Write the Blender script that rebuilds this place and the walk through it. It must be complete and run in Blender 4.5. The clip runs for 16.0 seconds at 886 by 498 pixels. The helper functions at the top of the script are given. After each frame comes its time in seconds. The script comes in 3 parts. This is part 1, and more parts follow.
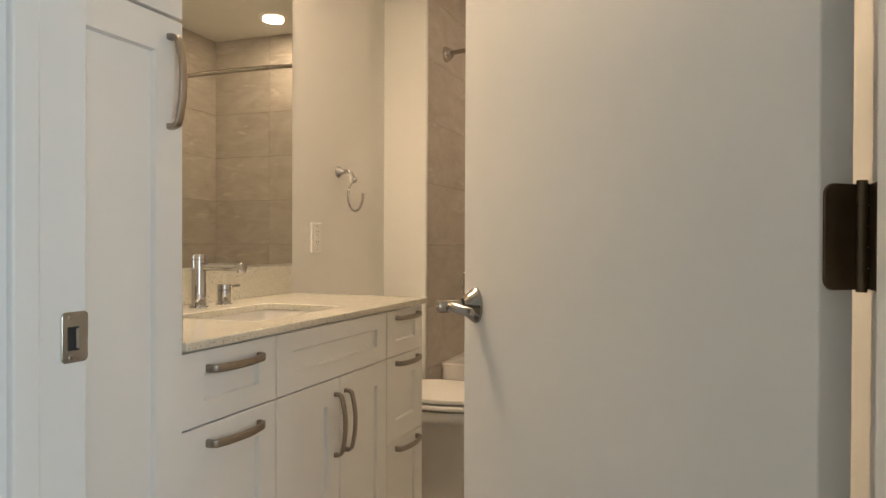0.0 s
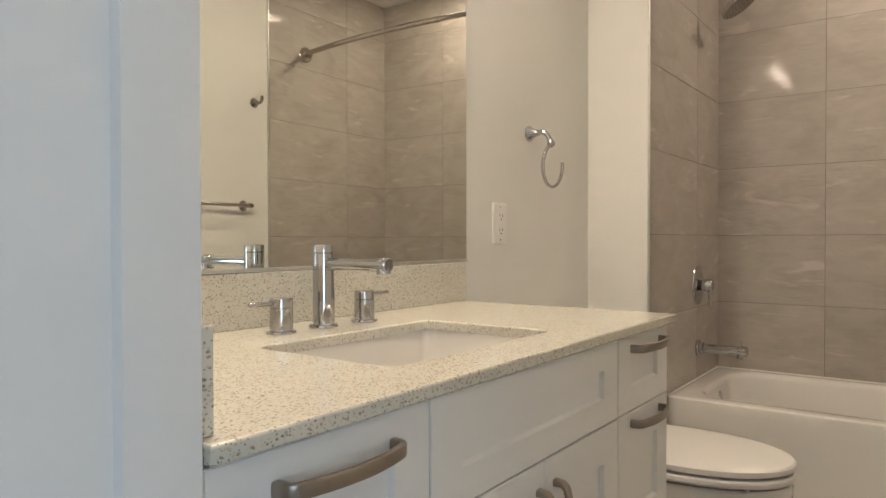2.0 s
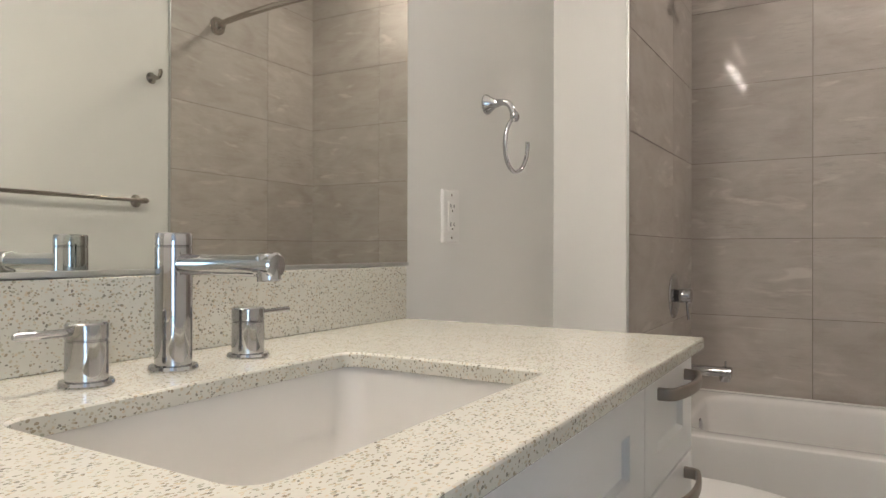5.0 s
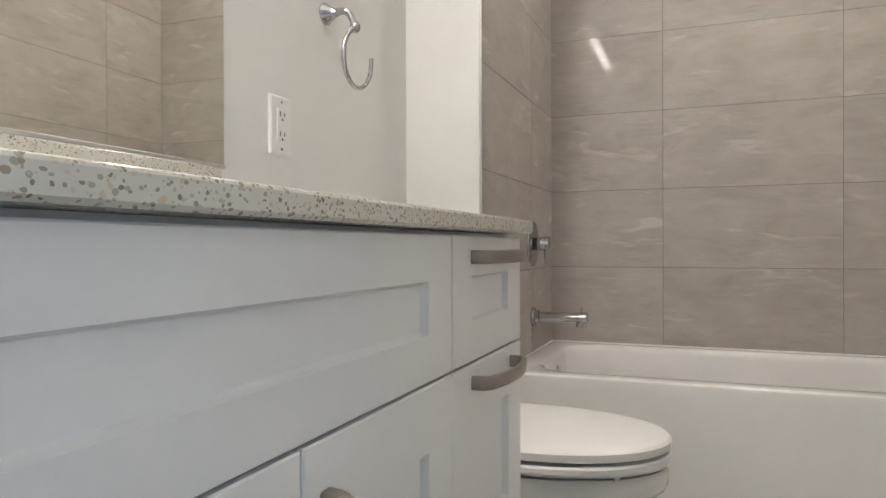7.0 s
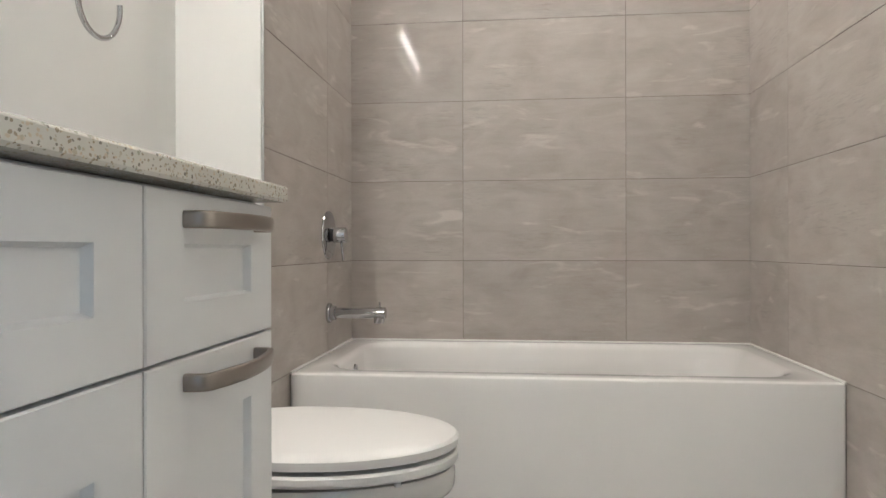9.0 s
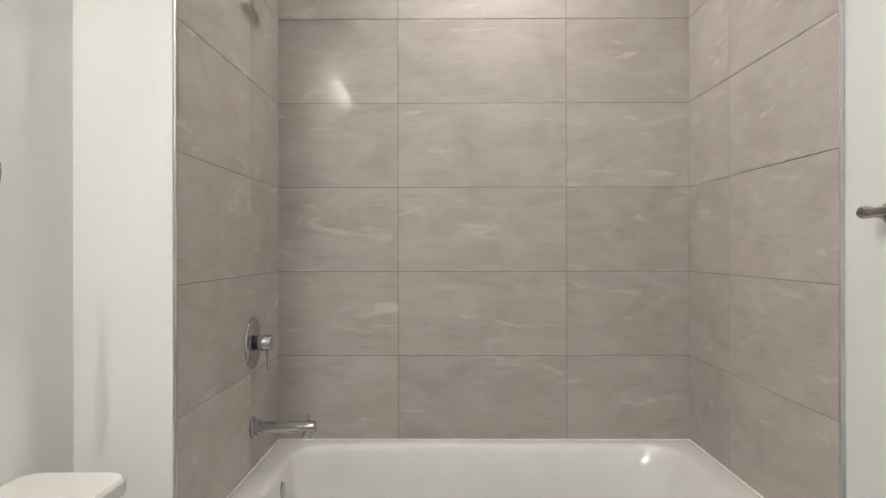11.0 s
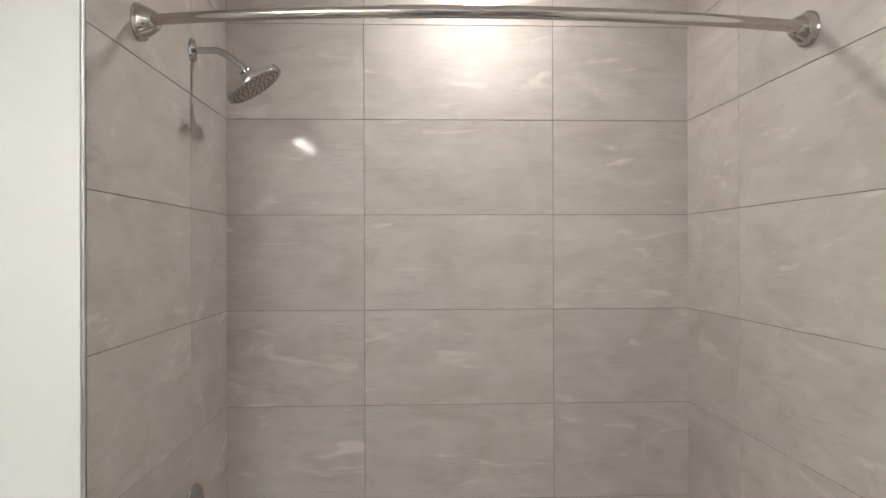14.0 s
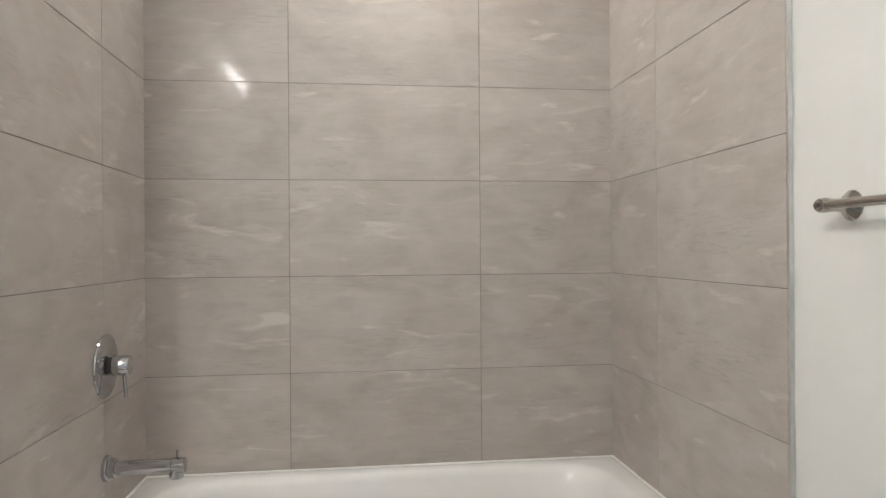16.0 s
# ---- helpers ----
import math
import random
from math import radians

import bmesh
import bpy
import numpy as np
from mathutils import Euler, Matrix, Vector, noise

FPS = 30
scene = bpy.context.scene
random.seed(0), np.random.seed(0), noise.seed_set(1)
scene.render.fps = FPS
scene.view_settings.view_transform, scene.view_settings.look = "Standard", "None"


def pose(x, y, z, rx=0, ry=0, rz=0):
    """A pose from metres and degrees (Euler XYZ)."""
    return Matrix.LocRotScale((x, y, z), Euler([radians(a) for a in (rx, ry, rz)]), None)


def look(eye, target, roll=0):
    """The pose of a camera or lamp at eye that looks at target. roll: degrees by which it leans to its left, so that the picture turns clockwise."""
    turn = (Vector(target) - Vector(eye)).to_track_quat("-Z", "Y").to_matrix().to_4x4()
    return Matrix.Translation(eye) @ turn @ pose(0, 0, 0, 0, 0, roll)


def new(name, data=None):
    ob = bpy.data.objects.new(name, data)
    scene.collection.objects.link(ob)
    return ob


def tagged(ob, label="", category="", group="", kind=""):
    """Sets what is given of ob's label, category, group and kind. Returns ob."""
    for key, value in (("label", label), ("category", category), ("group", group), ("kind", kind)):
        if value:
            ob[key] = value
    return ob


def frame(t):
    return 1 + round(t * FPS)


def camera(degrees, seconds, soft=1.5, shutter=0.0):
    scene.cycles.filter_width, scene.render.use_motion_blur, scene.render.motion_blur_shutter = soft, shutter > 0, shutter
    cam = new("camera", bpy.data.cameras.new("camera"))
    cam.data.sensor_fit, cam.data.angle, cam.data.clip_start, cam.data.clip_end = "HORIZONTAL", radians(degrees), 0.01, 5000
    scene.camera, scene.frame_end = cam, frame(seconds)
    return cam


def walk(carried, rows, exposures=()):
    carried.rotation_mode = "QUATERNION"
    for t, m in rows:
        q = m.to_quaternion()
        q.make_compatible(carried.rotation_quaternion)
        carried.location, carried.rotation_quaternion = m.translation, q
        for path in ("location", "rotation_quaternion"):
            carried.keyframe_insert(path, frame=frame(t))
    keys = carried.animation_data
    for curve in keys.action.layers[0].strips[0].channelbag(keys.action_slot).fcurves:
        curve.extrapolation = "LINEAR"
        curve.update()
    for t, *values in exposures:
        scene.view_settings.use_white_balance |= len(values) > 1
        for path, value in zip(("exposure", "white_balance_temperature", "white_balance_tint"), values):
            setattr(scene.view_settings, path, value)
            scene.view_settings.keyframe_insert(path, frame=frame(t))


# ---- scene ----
cam = camera(66.6, 16.0)
PATH = [
    (0, (-0.028, 0.103, 1.114), (-0.753, 1.967, 1.100), 0.2),
    (0.5, (-0.157, 0.300, 1.088), (-1.010, 2.109, 1.072), 0.4),
    (1, (-0.270, 0.503, 1.078), (-1.223, 2.261, 1.060), 0.2),
    (1.5, (-0.356, 0.635, 1.079), (-1.455, 2.306, 1.061), -0.3),
    (2, (-0.471, 0.788, 1.091), (-1.655, 2.400, 1.064), -0.1),
    (2.5, (-0.552, 0.912, 1.099), (-1.757, 2.508, 1.080), -0.2),
    (3, (-0.616, 1.009, 1.093), (-1.830, 2.599, 1.075), -0.1),
    (3.2, (-0.631, 1.029, 1.094), (-1.849, 2.616, 1.079), -0.2),
    (5.3, (-0.749, 1.193, 1.045), (-1.723, 2.940, 1.047), -0.0),
    (5.5, (-0.747, 1.201, 1.028), (-1.681, 2.969, 1.028), -0.1),
    (6, (-0.750, 1.236, 0.991), (-1.587, 3.052, 0.987), -0.1),
    (6.5, (-0.721, 1.285, 0.937), (-1.499, 3.128, 0.933), -0.3),
    (7, (-0.700, 1.326, 0.889), (-1.430, 3.188, 0.881), -0.2),
    (7.5, (-0.673, 1.384, 0.843), (-1.327, 3.274, 0.837), -0.3),
    (8, (-0.660, 1.425, 0.813), (-1.176, 3.357, 0.806), -0.0),
    (8.5, (-0.660, 1.462, 0.820), (-1.015, 3.430, 0.821), -0.3),
    (9, (-0.660, 1.494, 0.849), (-0.874, 3.482, 0.849), -0.1),
    (9.2, (-0.657, 1.499, 0.861), (-0.830, 3.492, 0.864), -0.1),
    (11.3, (-0.678, 1.652, 1.263), (-0.693, 3.652, 1.263), -0.1),
    (11.5, (-0.669, 1.674, 1.309), (-0.690, 3.674, 1.309), -0.1),
    (12, (-0.682, 1.756, 1.416), (-0.678, 3.756, 1.422), -0.2),
    (12.5, (-0.681, 1.828, 1.551), (-0.663, 3.828, 1.539), -0.2),
    (13, (-0.699, 1.873, 1.617), (-0.651, 3.873, 1.620), -0.2),
    (13.5, (-0.723, 1.903, 1.680), (-0.648, 3.902, 1.676), -0.2),
    (14, (-0.699, 1.901, 1.607), (-0.615, 3.899, 1.610), -0.2),
    (14.5, (-0.705, 1.901, 1.471), (-0.597, 3.898, 1.466), -0.3),
    (15, (-0.698, 1.909, 1.322), (-0.578, 3.905, 1.322), -0.2),
    (15.5, (-0.670, 1.909, 1.246), (-0.531, 3.903, 1.246), -0.1),
    (16, (-0.637, 1.902, 1.190), (-0.395, 3.887, 1.193), -0.4),
]
EXPOSURES = [(0.0, 0.68, 8550, 14), (1.0, 0.68, 8000, 12), (2.5, 0.73, 6500, 10), (5.5, 0.71, 5900, 9), (7.0, 1.02, 5700, 8), (9.0, 1.22, 5600, 7), (11.5, 1.19, 5500, 6), (13.5, 1.13, 5450, 6), (16.0, 1.27, 5500, 6)]
walk(cam, [(t, look(eye, target, roll)) for t, eye, target, roll in PATH], EXPOSURES)

# ---- light and exposure ----
world = bpy.data.worlds.new("world")
scene.world = world
world.use_nodes = True
wnt = world.node_tree
sky = wnt.nodes.new("ShaderNodeTexSky")
sky.sky_type, sky.sun_disc = "NISHITA", False
sky.sun_elevation, sky.sun_rotation = radians(40), radians(200)
wnt.links.new(sky.outputs[0], wnt.nodes["Background"].inputs[0])
wnt.nodes["Background"].inputs[1].default_value = 0.10

DOWNLIGHT_POWER, VANITY_GLOW, DAY_POWER = 3.1, 77.0, 28.0
WARM = (1.0, 0.85, 0.70)
CEIL = 2.55


def area_lamp(name, m, size_x, size_y, power, colour, shape="RECTANGLE", spread=180):
    data = bpy.data.lights.new(name, "AREA")
    data.shape, data.size, data.size_y, data.energy, data.color, data.spread = shape, size_x, size_y, power, colour, radians(spread)
    ob = new(name, data)
    ob.matrix_basis = m
    return ob


area_lamp("tub_downlight_lamp", pose(-0.5, 3.74, CEIL - 0.022), 0.126, 0.126, DOWNLIGHT_POWER, WARM, "DISK", 180)
area_lamp("hall_window_daylight", pose(1.78, -0.9, 1.35, 90, 0, 90), 1.7, 1.5, DAY_POWER, (0.56, 0.77, 1.0))

# ---- materials ----


def material(name, colour, rough=0.5, metal=0.0, noise=0.04, scale=6.0, bump=0.0, bump_scale=60.0, coat=0.0, rough_var=0.06):
    m = bpy.data.materials.new(name)
    m.use_nodes = True
    nt = m.node_tree
    b = nt.nodes["Principled BSDF"]
    b.inputs["Metallic"].default_value = metal
    b.inputs["Coat Weight"].default_value = coat
    b.inputs["Coat Roughness"].default_value = 0.08
    tc = nt.nodes.new("ShaderNodeTexCoord")
    n1 = nt.nodes.new("ShaderNodeTexNoise")
    n1.inputs["Scale"].default_value, n1.inputs["Detail"].default_value = scale, 6
    nt.links.new(tc.outputs["Object"], n1.inputs["Vector"])
    r = nt.nodes.new("ShaderNodeValToRGB")
    r.color_ramp.elements[0].position, r.color_ramp.elements[1].position = 0.3, 0.7
    r.color_ramp.elements[0].color = (*[c * (1 - noise) for c in colour], 1)
    r.color_ramp.elements[1].color = (*[min(1, c * (1 + noise)) for c in colour], 1)
    nt.links.new(n1.outputs["Fac"], r.inputs[0])
    nt.links.new(r.outputs[0], b.inputs["Base Color"])
    n2 = nt.nodes.new("ShaderNodeTexNoise")
    n2.inputs["Scale"].default_value, n2.inputs["Detail"].default_value = bump_scale, 4
    nt.links.new(tc.outputs["Object"], n2.inputs["Vector"])
    mr = nt.nodes.new("ShaderNodeMapRange")
    mr.inputs["To Min"].default_value, mr.inputs["To Max"].default_value = max(0.02, rough - rough_var), rough + rough_var
    nt.links.new(n1.outputs["Fac"], mr.inputs["Value"])
    nt.links.new(mr.outputs[0], b.inputs["Roughness"])
    if bump:
        bp = nt.nodes.new("ShaderNodeBump")
        bp.inputs["Strength"].default_value, bp.inputs["Distance"].default_value = bump, 0.002
        nt.links.new(n2.outputs["Fac"], bp.inputs["Height"])
        nt.links.new(bp.outputs[0], b.inputs["Normal"])
    return m


def tile_material(name, dark, mid, light, rough):
    """Porcelain with drawn-out horizontal streaks that differ from tile to tile."""
    m = bpy.data.materials.new(name)
    m.use_nodes = True
    nt = m.node_tree
    N, L = nt.nodes, nt.links
    b = N["Principled BSDF"]
    tc, info = N.new("ShaderNodeTexCoord"), N.new("ShaderNodeObjectInfo")
    off = N.new("ShaderNodeVectorMath")
    off.operation = "SCALE"
    off.inputs[0].default_value = (7.0, 5.0, 9.0)
    L.new(info.outputs["Random"], off.inputs["Scale"])
    add = N.new("ShaderNodeVectorMath")
    L.new(tc.outputs["Object"], add.inputs[0])
    L.new(off.outputs[0], add.inputs[1])

    def stretched(sx, sy, sz, scale, detail, rot=0.0, dist=0.0):
        mp = N.new("ShaderNodeMapping")
        mp.inputs["Scale"].default_value = (sx, sy, sz)
        mp.inputs["Rotation"].default_value = (rot, rot, 0)
        L.new(add.outputs[0], mp.inputs[0])
        n = N.new("ShaderNodeTexNoise")
        n.inputs["Scale"].default_value, n.inputs["Detail"].default_value, n.inputs["Distortion"].default_value = scale, detail, dist
        L.new(mp.outputs[0], n.inputs["Vector"])
        return n
    broad = stretched(1, 1, 1.9, 5.5, 10, 0.1, 0.8)
    streak = stretched(1, 1, 5.0, 9.0, 10, 0.10, 0.7)
    fleck = stretched(1, 1, 4.0, 5.0, 6, 0.13, 0.7)
    grain = stretched(1, 1, 2.5, 160.0, 3)
    r1 = N.new("ShaderNodeValToRGB")
    e = r1.color_ramp.elements
    e[0].position, e[0].color = 0.33, (*dark, 1)
    e[1].position, e[1].color = 0.69, (*light, 1)
    k = e.new(0.5)
    k.color = (*mid, 1)
    mix0 = N.new("ShaderNodeMath")
    mix0.operation = "MULTIPLY_ADD"
    mix0.inputs[1].default_value = 0.30
    L.new(streak.outputs["Fac"], mix0.inputs[0])
    sc = N.new("ShaderNodeMath")
    sc.operation = "MULTIPLY"
    sc.inputs[1].default_value = 0.70
    L.new(broad.outputs["Fac"], sc.inputs[0])
    L.new(sc.outputs[0], mix0.inputs[2])
    L.new(mix0.outputs[0], r1.inputs[0])
    r2 = N.new("ShaderNodeValToRGB")
    r2.color_ramp.elements[0].position, r2.color_ramp.elements[1].position = 0.605, 0.715
    L.new(fleck.outputs["Fac"], r2.inputs[0])
    fm = N.new("ShaderNodeMath")
    fm.operation = "MULTIPLY"
    fm.inputs[1].default_value = 0.55
    L.new(r2.outputs[0], fm.inputs[0])
    mx = N.new("ShaderNodeMix")
    mx.data_type = "RGBA"
    L.new(fm.outputs[0], mx.inputs["Factor"])
    L.new(r1.outputs[0], mx.inputs["A"])
    mx.inputs["B"].default_value = (*[min(1, c * 1.35) for c in light], 1)
    scratch = stretched(1, 1, 8.0, 20.0, 9, 0.05, 0.5)
    patch = stretched(1, 1, 1.6, 3.2, 2)
    where = N.new("ShaderNodeMapRange")
    where.inputs["From Min"].default_value, where.inputs["From Max"].default_value = 0.50, 0.68
    L.new(patch.outputs["Fac"], where.inputs["Value"])
    cut = N.new("ShaderNodeMapRange")
    cut.inputs["From Min"].default_value, cut.inputs["From Max"].default_value = 0.36, 0.47
    cut.inputs["To Min"].default_value, cut.inputs["To Max"].default_value = 0.13, 0.0
    L.new(scratch.outputs["Fac"], cut.inputs["Value"])
    worn = N.new("ShaderNodeMath")
    worn.operation = "MULTIPLY"
    L.new(where.outputs[0], worn.inputs[0])
    L.new(cut.outputs[0], worn.inputs[1])
    keep = N.new("ShaderNodeMath")
    keep.operation = "SUBTRACT"
    keep.inputs[0].default_value = 1.0
    L.new(worn.outputs[0], keep.inputs[1])
    g0 = N.new("ShaderNodeMapRange")
    g0.inputs["To Min"].default_value, g0.inputs["To Max"].default_value = 0.93, 1.07
    L.new(grain.outputs["Fac"], g0.inputs["Value"])
    g = N.new("ShaderNodeMath")
    g.operation = "MULTIPLY"
    L.new(g0.outputs[0], g.inputs[0])
    L.new(keep.outputs[0], g.inputs[1])
    vm = N.new("ShaderNodeVectorMath")
    vm.operation = "SCALE"
    L.new(mx.outputs["Result"], vm.inputs[0])
    L.new(g.outputs[0], vm.inputs["Scale"])
    tone = N.new("ShaderNodeMapRange")
    tone.inputs["To Min"].default_value, tone.inputs["To Max"].default_value = 0.94, 1.06
    L.new(info.outputs["Random"], tone.inputs["Value"])
    vm2 = N.new("ShaderNodeVectorMath")
    vm2.operation = "SCALE"
    L.new(vm.outputs[0], vm2.inputs[0])
    L.new(tone.outputs[0], vm2.inputs["Scale"])
    L.new(vm2.outputs[0], b.inputs["Base Color"])
    rr = N.new("ShaderNodeMapRange")
    rr.inputs["To Min"].default_value, rr.inputs["To Max"].default_value = rough - 0.06, rough + 0.08
    L.new(streak.outputs["Fac"], rr.inputs["Value"])
    L.new(rr.outputs[0], b.inputs["Roughness"])
    b.inputs["Coat Weight"].default_value, b.inputs["Coat Roughness"].default_value = 0.16, 0.06
    bp = N.new("ShaderNodeBump")
    bp.inputs["Strength"].default_value, bp.inputs["Distance"].default_value = 0.04, 0.001
    L.new(streak.outputs["Fac"], bp.inputs["Height"])
    L.new(bp.outputs[0], b.inputs["Normal"])
    return m


def quartz_material():
    """Cream engineered stone with small glassy chips in brown, olive and grey."""
    m = bpy.data.materials.new("speckled_quartz")
    m.use_nodes = True
    nt = m.node_tree
    N, L = nt.nodes, nt.links
    b = N["Principled BSDF"]
    tc = N.new("ShaderNodeTexCoord")
    warp = N.new("ShaderNodeTexNoise")
    warp.inputs["Scale"].default_value = 90
    L.new(tc.outputs["Object"], warp.inputs["Vector"])
    ws = N.new("ShaderNodeVectorMath")
    ws.operation = "SCALE"
    ws.inputs["Scale"].default_value = 0.005
    L.new(warp.outputs["Color"], ws.inputs[0])
    va = N.new("ShaderNodeVectorMath")
    L.new(tc.outputs["Object"], va.inputs[0])
    L.new(ws.outputs[0], va.inputs[1])
    base = (0.625, 0.610, 0.548)
    last = None
    for scale, radius, share, shift in ((290, 0.37, 0.46, 0.0), (430, 0.40, 0.46, 3.7)):
        mp = N.new("ShaderNodeMapping")
        mp.inputs["Location"].default_value = (shift, shift, shift)
        mp.inputs["Rotation"].default_value = (0.5, 0.3, 0.6 + shift)
        mp.inputs["Scale"].default_value = (1.0, 0.62, 0.8)
        L.new(va.outputs[0], mp.inputs[0])
        v = N.new("ShaderNodeTexVoronoi")
        v.inputs["Scale"].default_value = scale
        L.new(mp.outputs[0], v.inputs["Vector"])
        near = N.new("ShaderNodeMath")
        near.operation = "LESS_THAN"
        near.inputs[1].default_value = radius
        L.new(v.outputs["Distance"], near.inputs[0])
        sep = N.new("ShaderNodeSeparateColor")
        L.new(v.outputs["Color"], sep.inputs[0])
        some = N.new("ShaderNodeMath")
        some.operation = "LESS_THAN"
        some.inputs[1].default_value = share
        L.new(sep.outputs[0], some.inputs[0])
        both = N.new("ShaderNodeMath")
        both.operation = "MULTIPLY"
        L.new(near.outputs[0], both.inputs[0])
        L.new(some.outputs[0], both.inputs[1])
        ramp = N.new("ShaderNodeValToRGB")
        ramp.color_ramp.interpolation = "CONSTANT"
        e = ramp.color_ramp.elements
        e[0].position, e[0].color = 0.0, (0.34, 0.29, 0.215, 1)
        e[1].position, e[1].color = 0.86, (0.24, 0.225, 0.19, 1)
        for p, c in ((0.25, (0.49, 0.45, 0.35, 1)), (0.45, (0.38, 0.38, 0.31, 1)), (0.62, (0.58, 0.50, 0.38, 1))):
            k = e.new(p)
            k.color = c
        L.new(sep.outputs[1], ramp.inputs[0])
        mx = N.new("ShaderNodeMix")
        mx.data_type = "RGBA"
        L.new(both.outputs[0], mx.inputs["Factor"])
        if last is None:
            n = N.new("ShaderNodeTexNoise")
            n.inputs["Scale"].default_value = 40
            L.new(tc.outputs["Object"], n.inputs["Vector"])
            r = N.new("ShaderNodeValToRGB")
            r.color_ramp.elements[0].color = (*[c * 0.92 for c in base], 1)
            r.color_ramp.elements[1].color = (*[c * 1.06 for c in base], 1)
            L.new(n.outputs["Fac"], r.inputs[0])
            last = r.outputs[0]
        L.new(last, mx.inputs["A"])
        L.new(ramp.outputs[0], mx.inputs["B"])
        last = mx.outputs["Result"]
    L.new(last, b.inputs["Base Color"])
    b.inputs["Roughness"].default_value = 0.16
    return m


def glow_material(name, colour, strength):
    m = bpy.data.materials.new(name)
    m.use_nodes = True
    b = m.node_tree.nodes["Principled BSDF"]
    b.inputs["Base Color"].default_value = (0.9, 0.9, 0.88, 1)
    b.inputs["Emission Color"].default_value = (*colour, 1)
    b.inputs["Emission Strength"].default_value = strength
    return m


WALL = material("wall_paint", (0.76, 0.755, 0.73), 0.55, noise=0.015, scale=2.5, bump=0.08, bump_scale=350)
CEILING = material("ceiling_paint", (0.8, 0.79, 0.77), 0.8, noise=0.015, bump=0.12, bump_scale=250)
DOOR = material("door_paint", (0.80, 0.795, 0.78), 0.32, noise=0.015, scale=1.5, bump=0.04, bump_scale=220)
JAMB = material("jamb_paint", (0.78, 0.78, 0.78), 0.35, noise=0.015, scale=3, bump=0.05, bump_scale=120)
CAB = material("cabinet_lacquer", (0.77, 0.77, 0.765), 0.36, noise=0.012, scale=3, bump=0.03, bump_scale=300)
PORCELAIN = material("white_porcelain", (0.70, 0.68, 0.65), 0.10, noise=0.01, coat=0.4)
ACRYLIC = material("white_acrylic", (0.80, 0.785, 0.765), 0.09, noise=0.012, scale=2, coat=0.3)
CHROME = material("polished_chrome", (0.50, 0.50, 0.515), 0.05, 1.0, noise=0.02, scale=8, rough_var=0.01)
NICKEL = material("brushed_nickel", (0.40, 0.37, 0.335), 0.15, 1.0, noise=0.03, scale=8, rough_var=0.015)
ROD = material("polished_nickel", (0.50, 0.46, 0.425), 0.07, 1.0, noise=0.02, scale=8, rough_var=0.01)
PULL = material("dark_brushed_nickel", (0.34, 0.30, 0.265), 0.33, 1.0, noise=0.05, scale=12, rough_var=0.02)
HINGE = material("dark_oiled_hinge", (0.17, 0.12, 0.075), 0.40, 0.8, noise=0.15, scale=40)
# near black: collar and sleeve, also the shade painted in for holes and slots
DARK = material("black_parts_and_hole_shade", (0.02, 0.02, 0.02), 0.7)
RUBBER = material("grey_nozzles", (0.06, 0.06, 0.065), 0.6)
PLASTIC = material("white_plastic", (0.80, 0.79, 0.77), 0.3, noise=0.01)
TRIM = material("satin_aluminium_trim", (0.62, 0.63, 0.62), 0.35, 1.0, noise=0.05, scale=30)
GROUT = material("grey_grout", (0.17, 0.145, 0.125), 0.85, noise=0.1, scale=80, bump=0.2, bump_scale=500)
CAULK = material("white_caulk", (0.78, 0.77, 0.74), 0.5)
TILE = tile_material("taupe_porcelain_tile", (0.380, 0.337, 0.299), (0.434, 0.395, 0.359), (0.486, 0.453, 0.418), 0.48)
FLOORTILE = tile_material("grey_floor_tile", (0.30, 0.28, 0.26), (0.35, 0.33, 0.31), (0.41, 0.39, 0.37), 0.4)
OAK = material("hall_oak_floor", (0.30, 0.21, 0.13), 0.45, noise=0.2, scale=5)
QUARTZ = quartz_material()
GLOW = glow_material("lamp_diffuser", WARM, VANITY_GLOW)
GLOW2 = glow_material("downlight_lens", WARM, 10.0)
MIRROR = bpy.data.materials.new("mirror_silver")
MIRROR.use_nodes = True
MIRROR.node_tree.nodes["Principled BSDF"].inputs["Base Color"].default_value = (0.90, 0.92, 0.87, 1)
MIRROR.node_tree.nodes["Principled BSDF"].inputs["Metallic"].default_value = 1.0
MIRROR.node_tree.nodes["Principled BSDF"].inputs["Roughness"].default_value = 0.012

# ---- mesh helpers ----


def attach(ob, parent):
    if parent is not None:
        ob.parent = parent
        ob.matrix_parent_inverse = parent.matrix_basis.inverted()
    return ob


def finish(name, bm, mat, parent=None, smooth=False):
    bmesh.ops.recalc_face_normals(bm, faces=bm.faces)
    me = bpy.data.meshes.new(name)
    if smooth:
        for f in bm.faces:
            f.smooth = True
        for e in bm.edges:
            if len(e.link_faces) == 2 and e.calc_face_angle(0) > 0.6:
                e.smooth = False
    bm.to_mesh(me)
    bm.free()
    me.materials.append(mat)
    return attach(new(name, me), parent)


def add_box(bm, lo, hi, bevel=0.0, seg=2):
    r = bmesh.ops.create_cube(bm, size=1)
    vs = r["verts"]
    for v in vs:
        v.co = Vector([(lo[i] + hi[i]) / 2 + v.co[i] * (hi[i] - lo[i]) for i in range(3)])
    if bevel:
        es = list({e for v in vs for e in v.link_edges})
        bmesh.ops.bevel(bm, geom=es, offset=bevel, segments=seg, profile=0.5, affect="EDGES")


def box(name, lo, hi, mat, parent=None, bevel=0.0, seg=2):
    bm = bmesh.new()
    add_box(bm, lo, hi, bevel, seg)
    return finish(name, bm, mat, parent, smooth=bevel > 0.004)


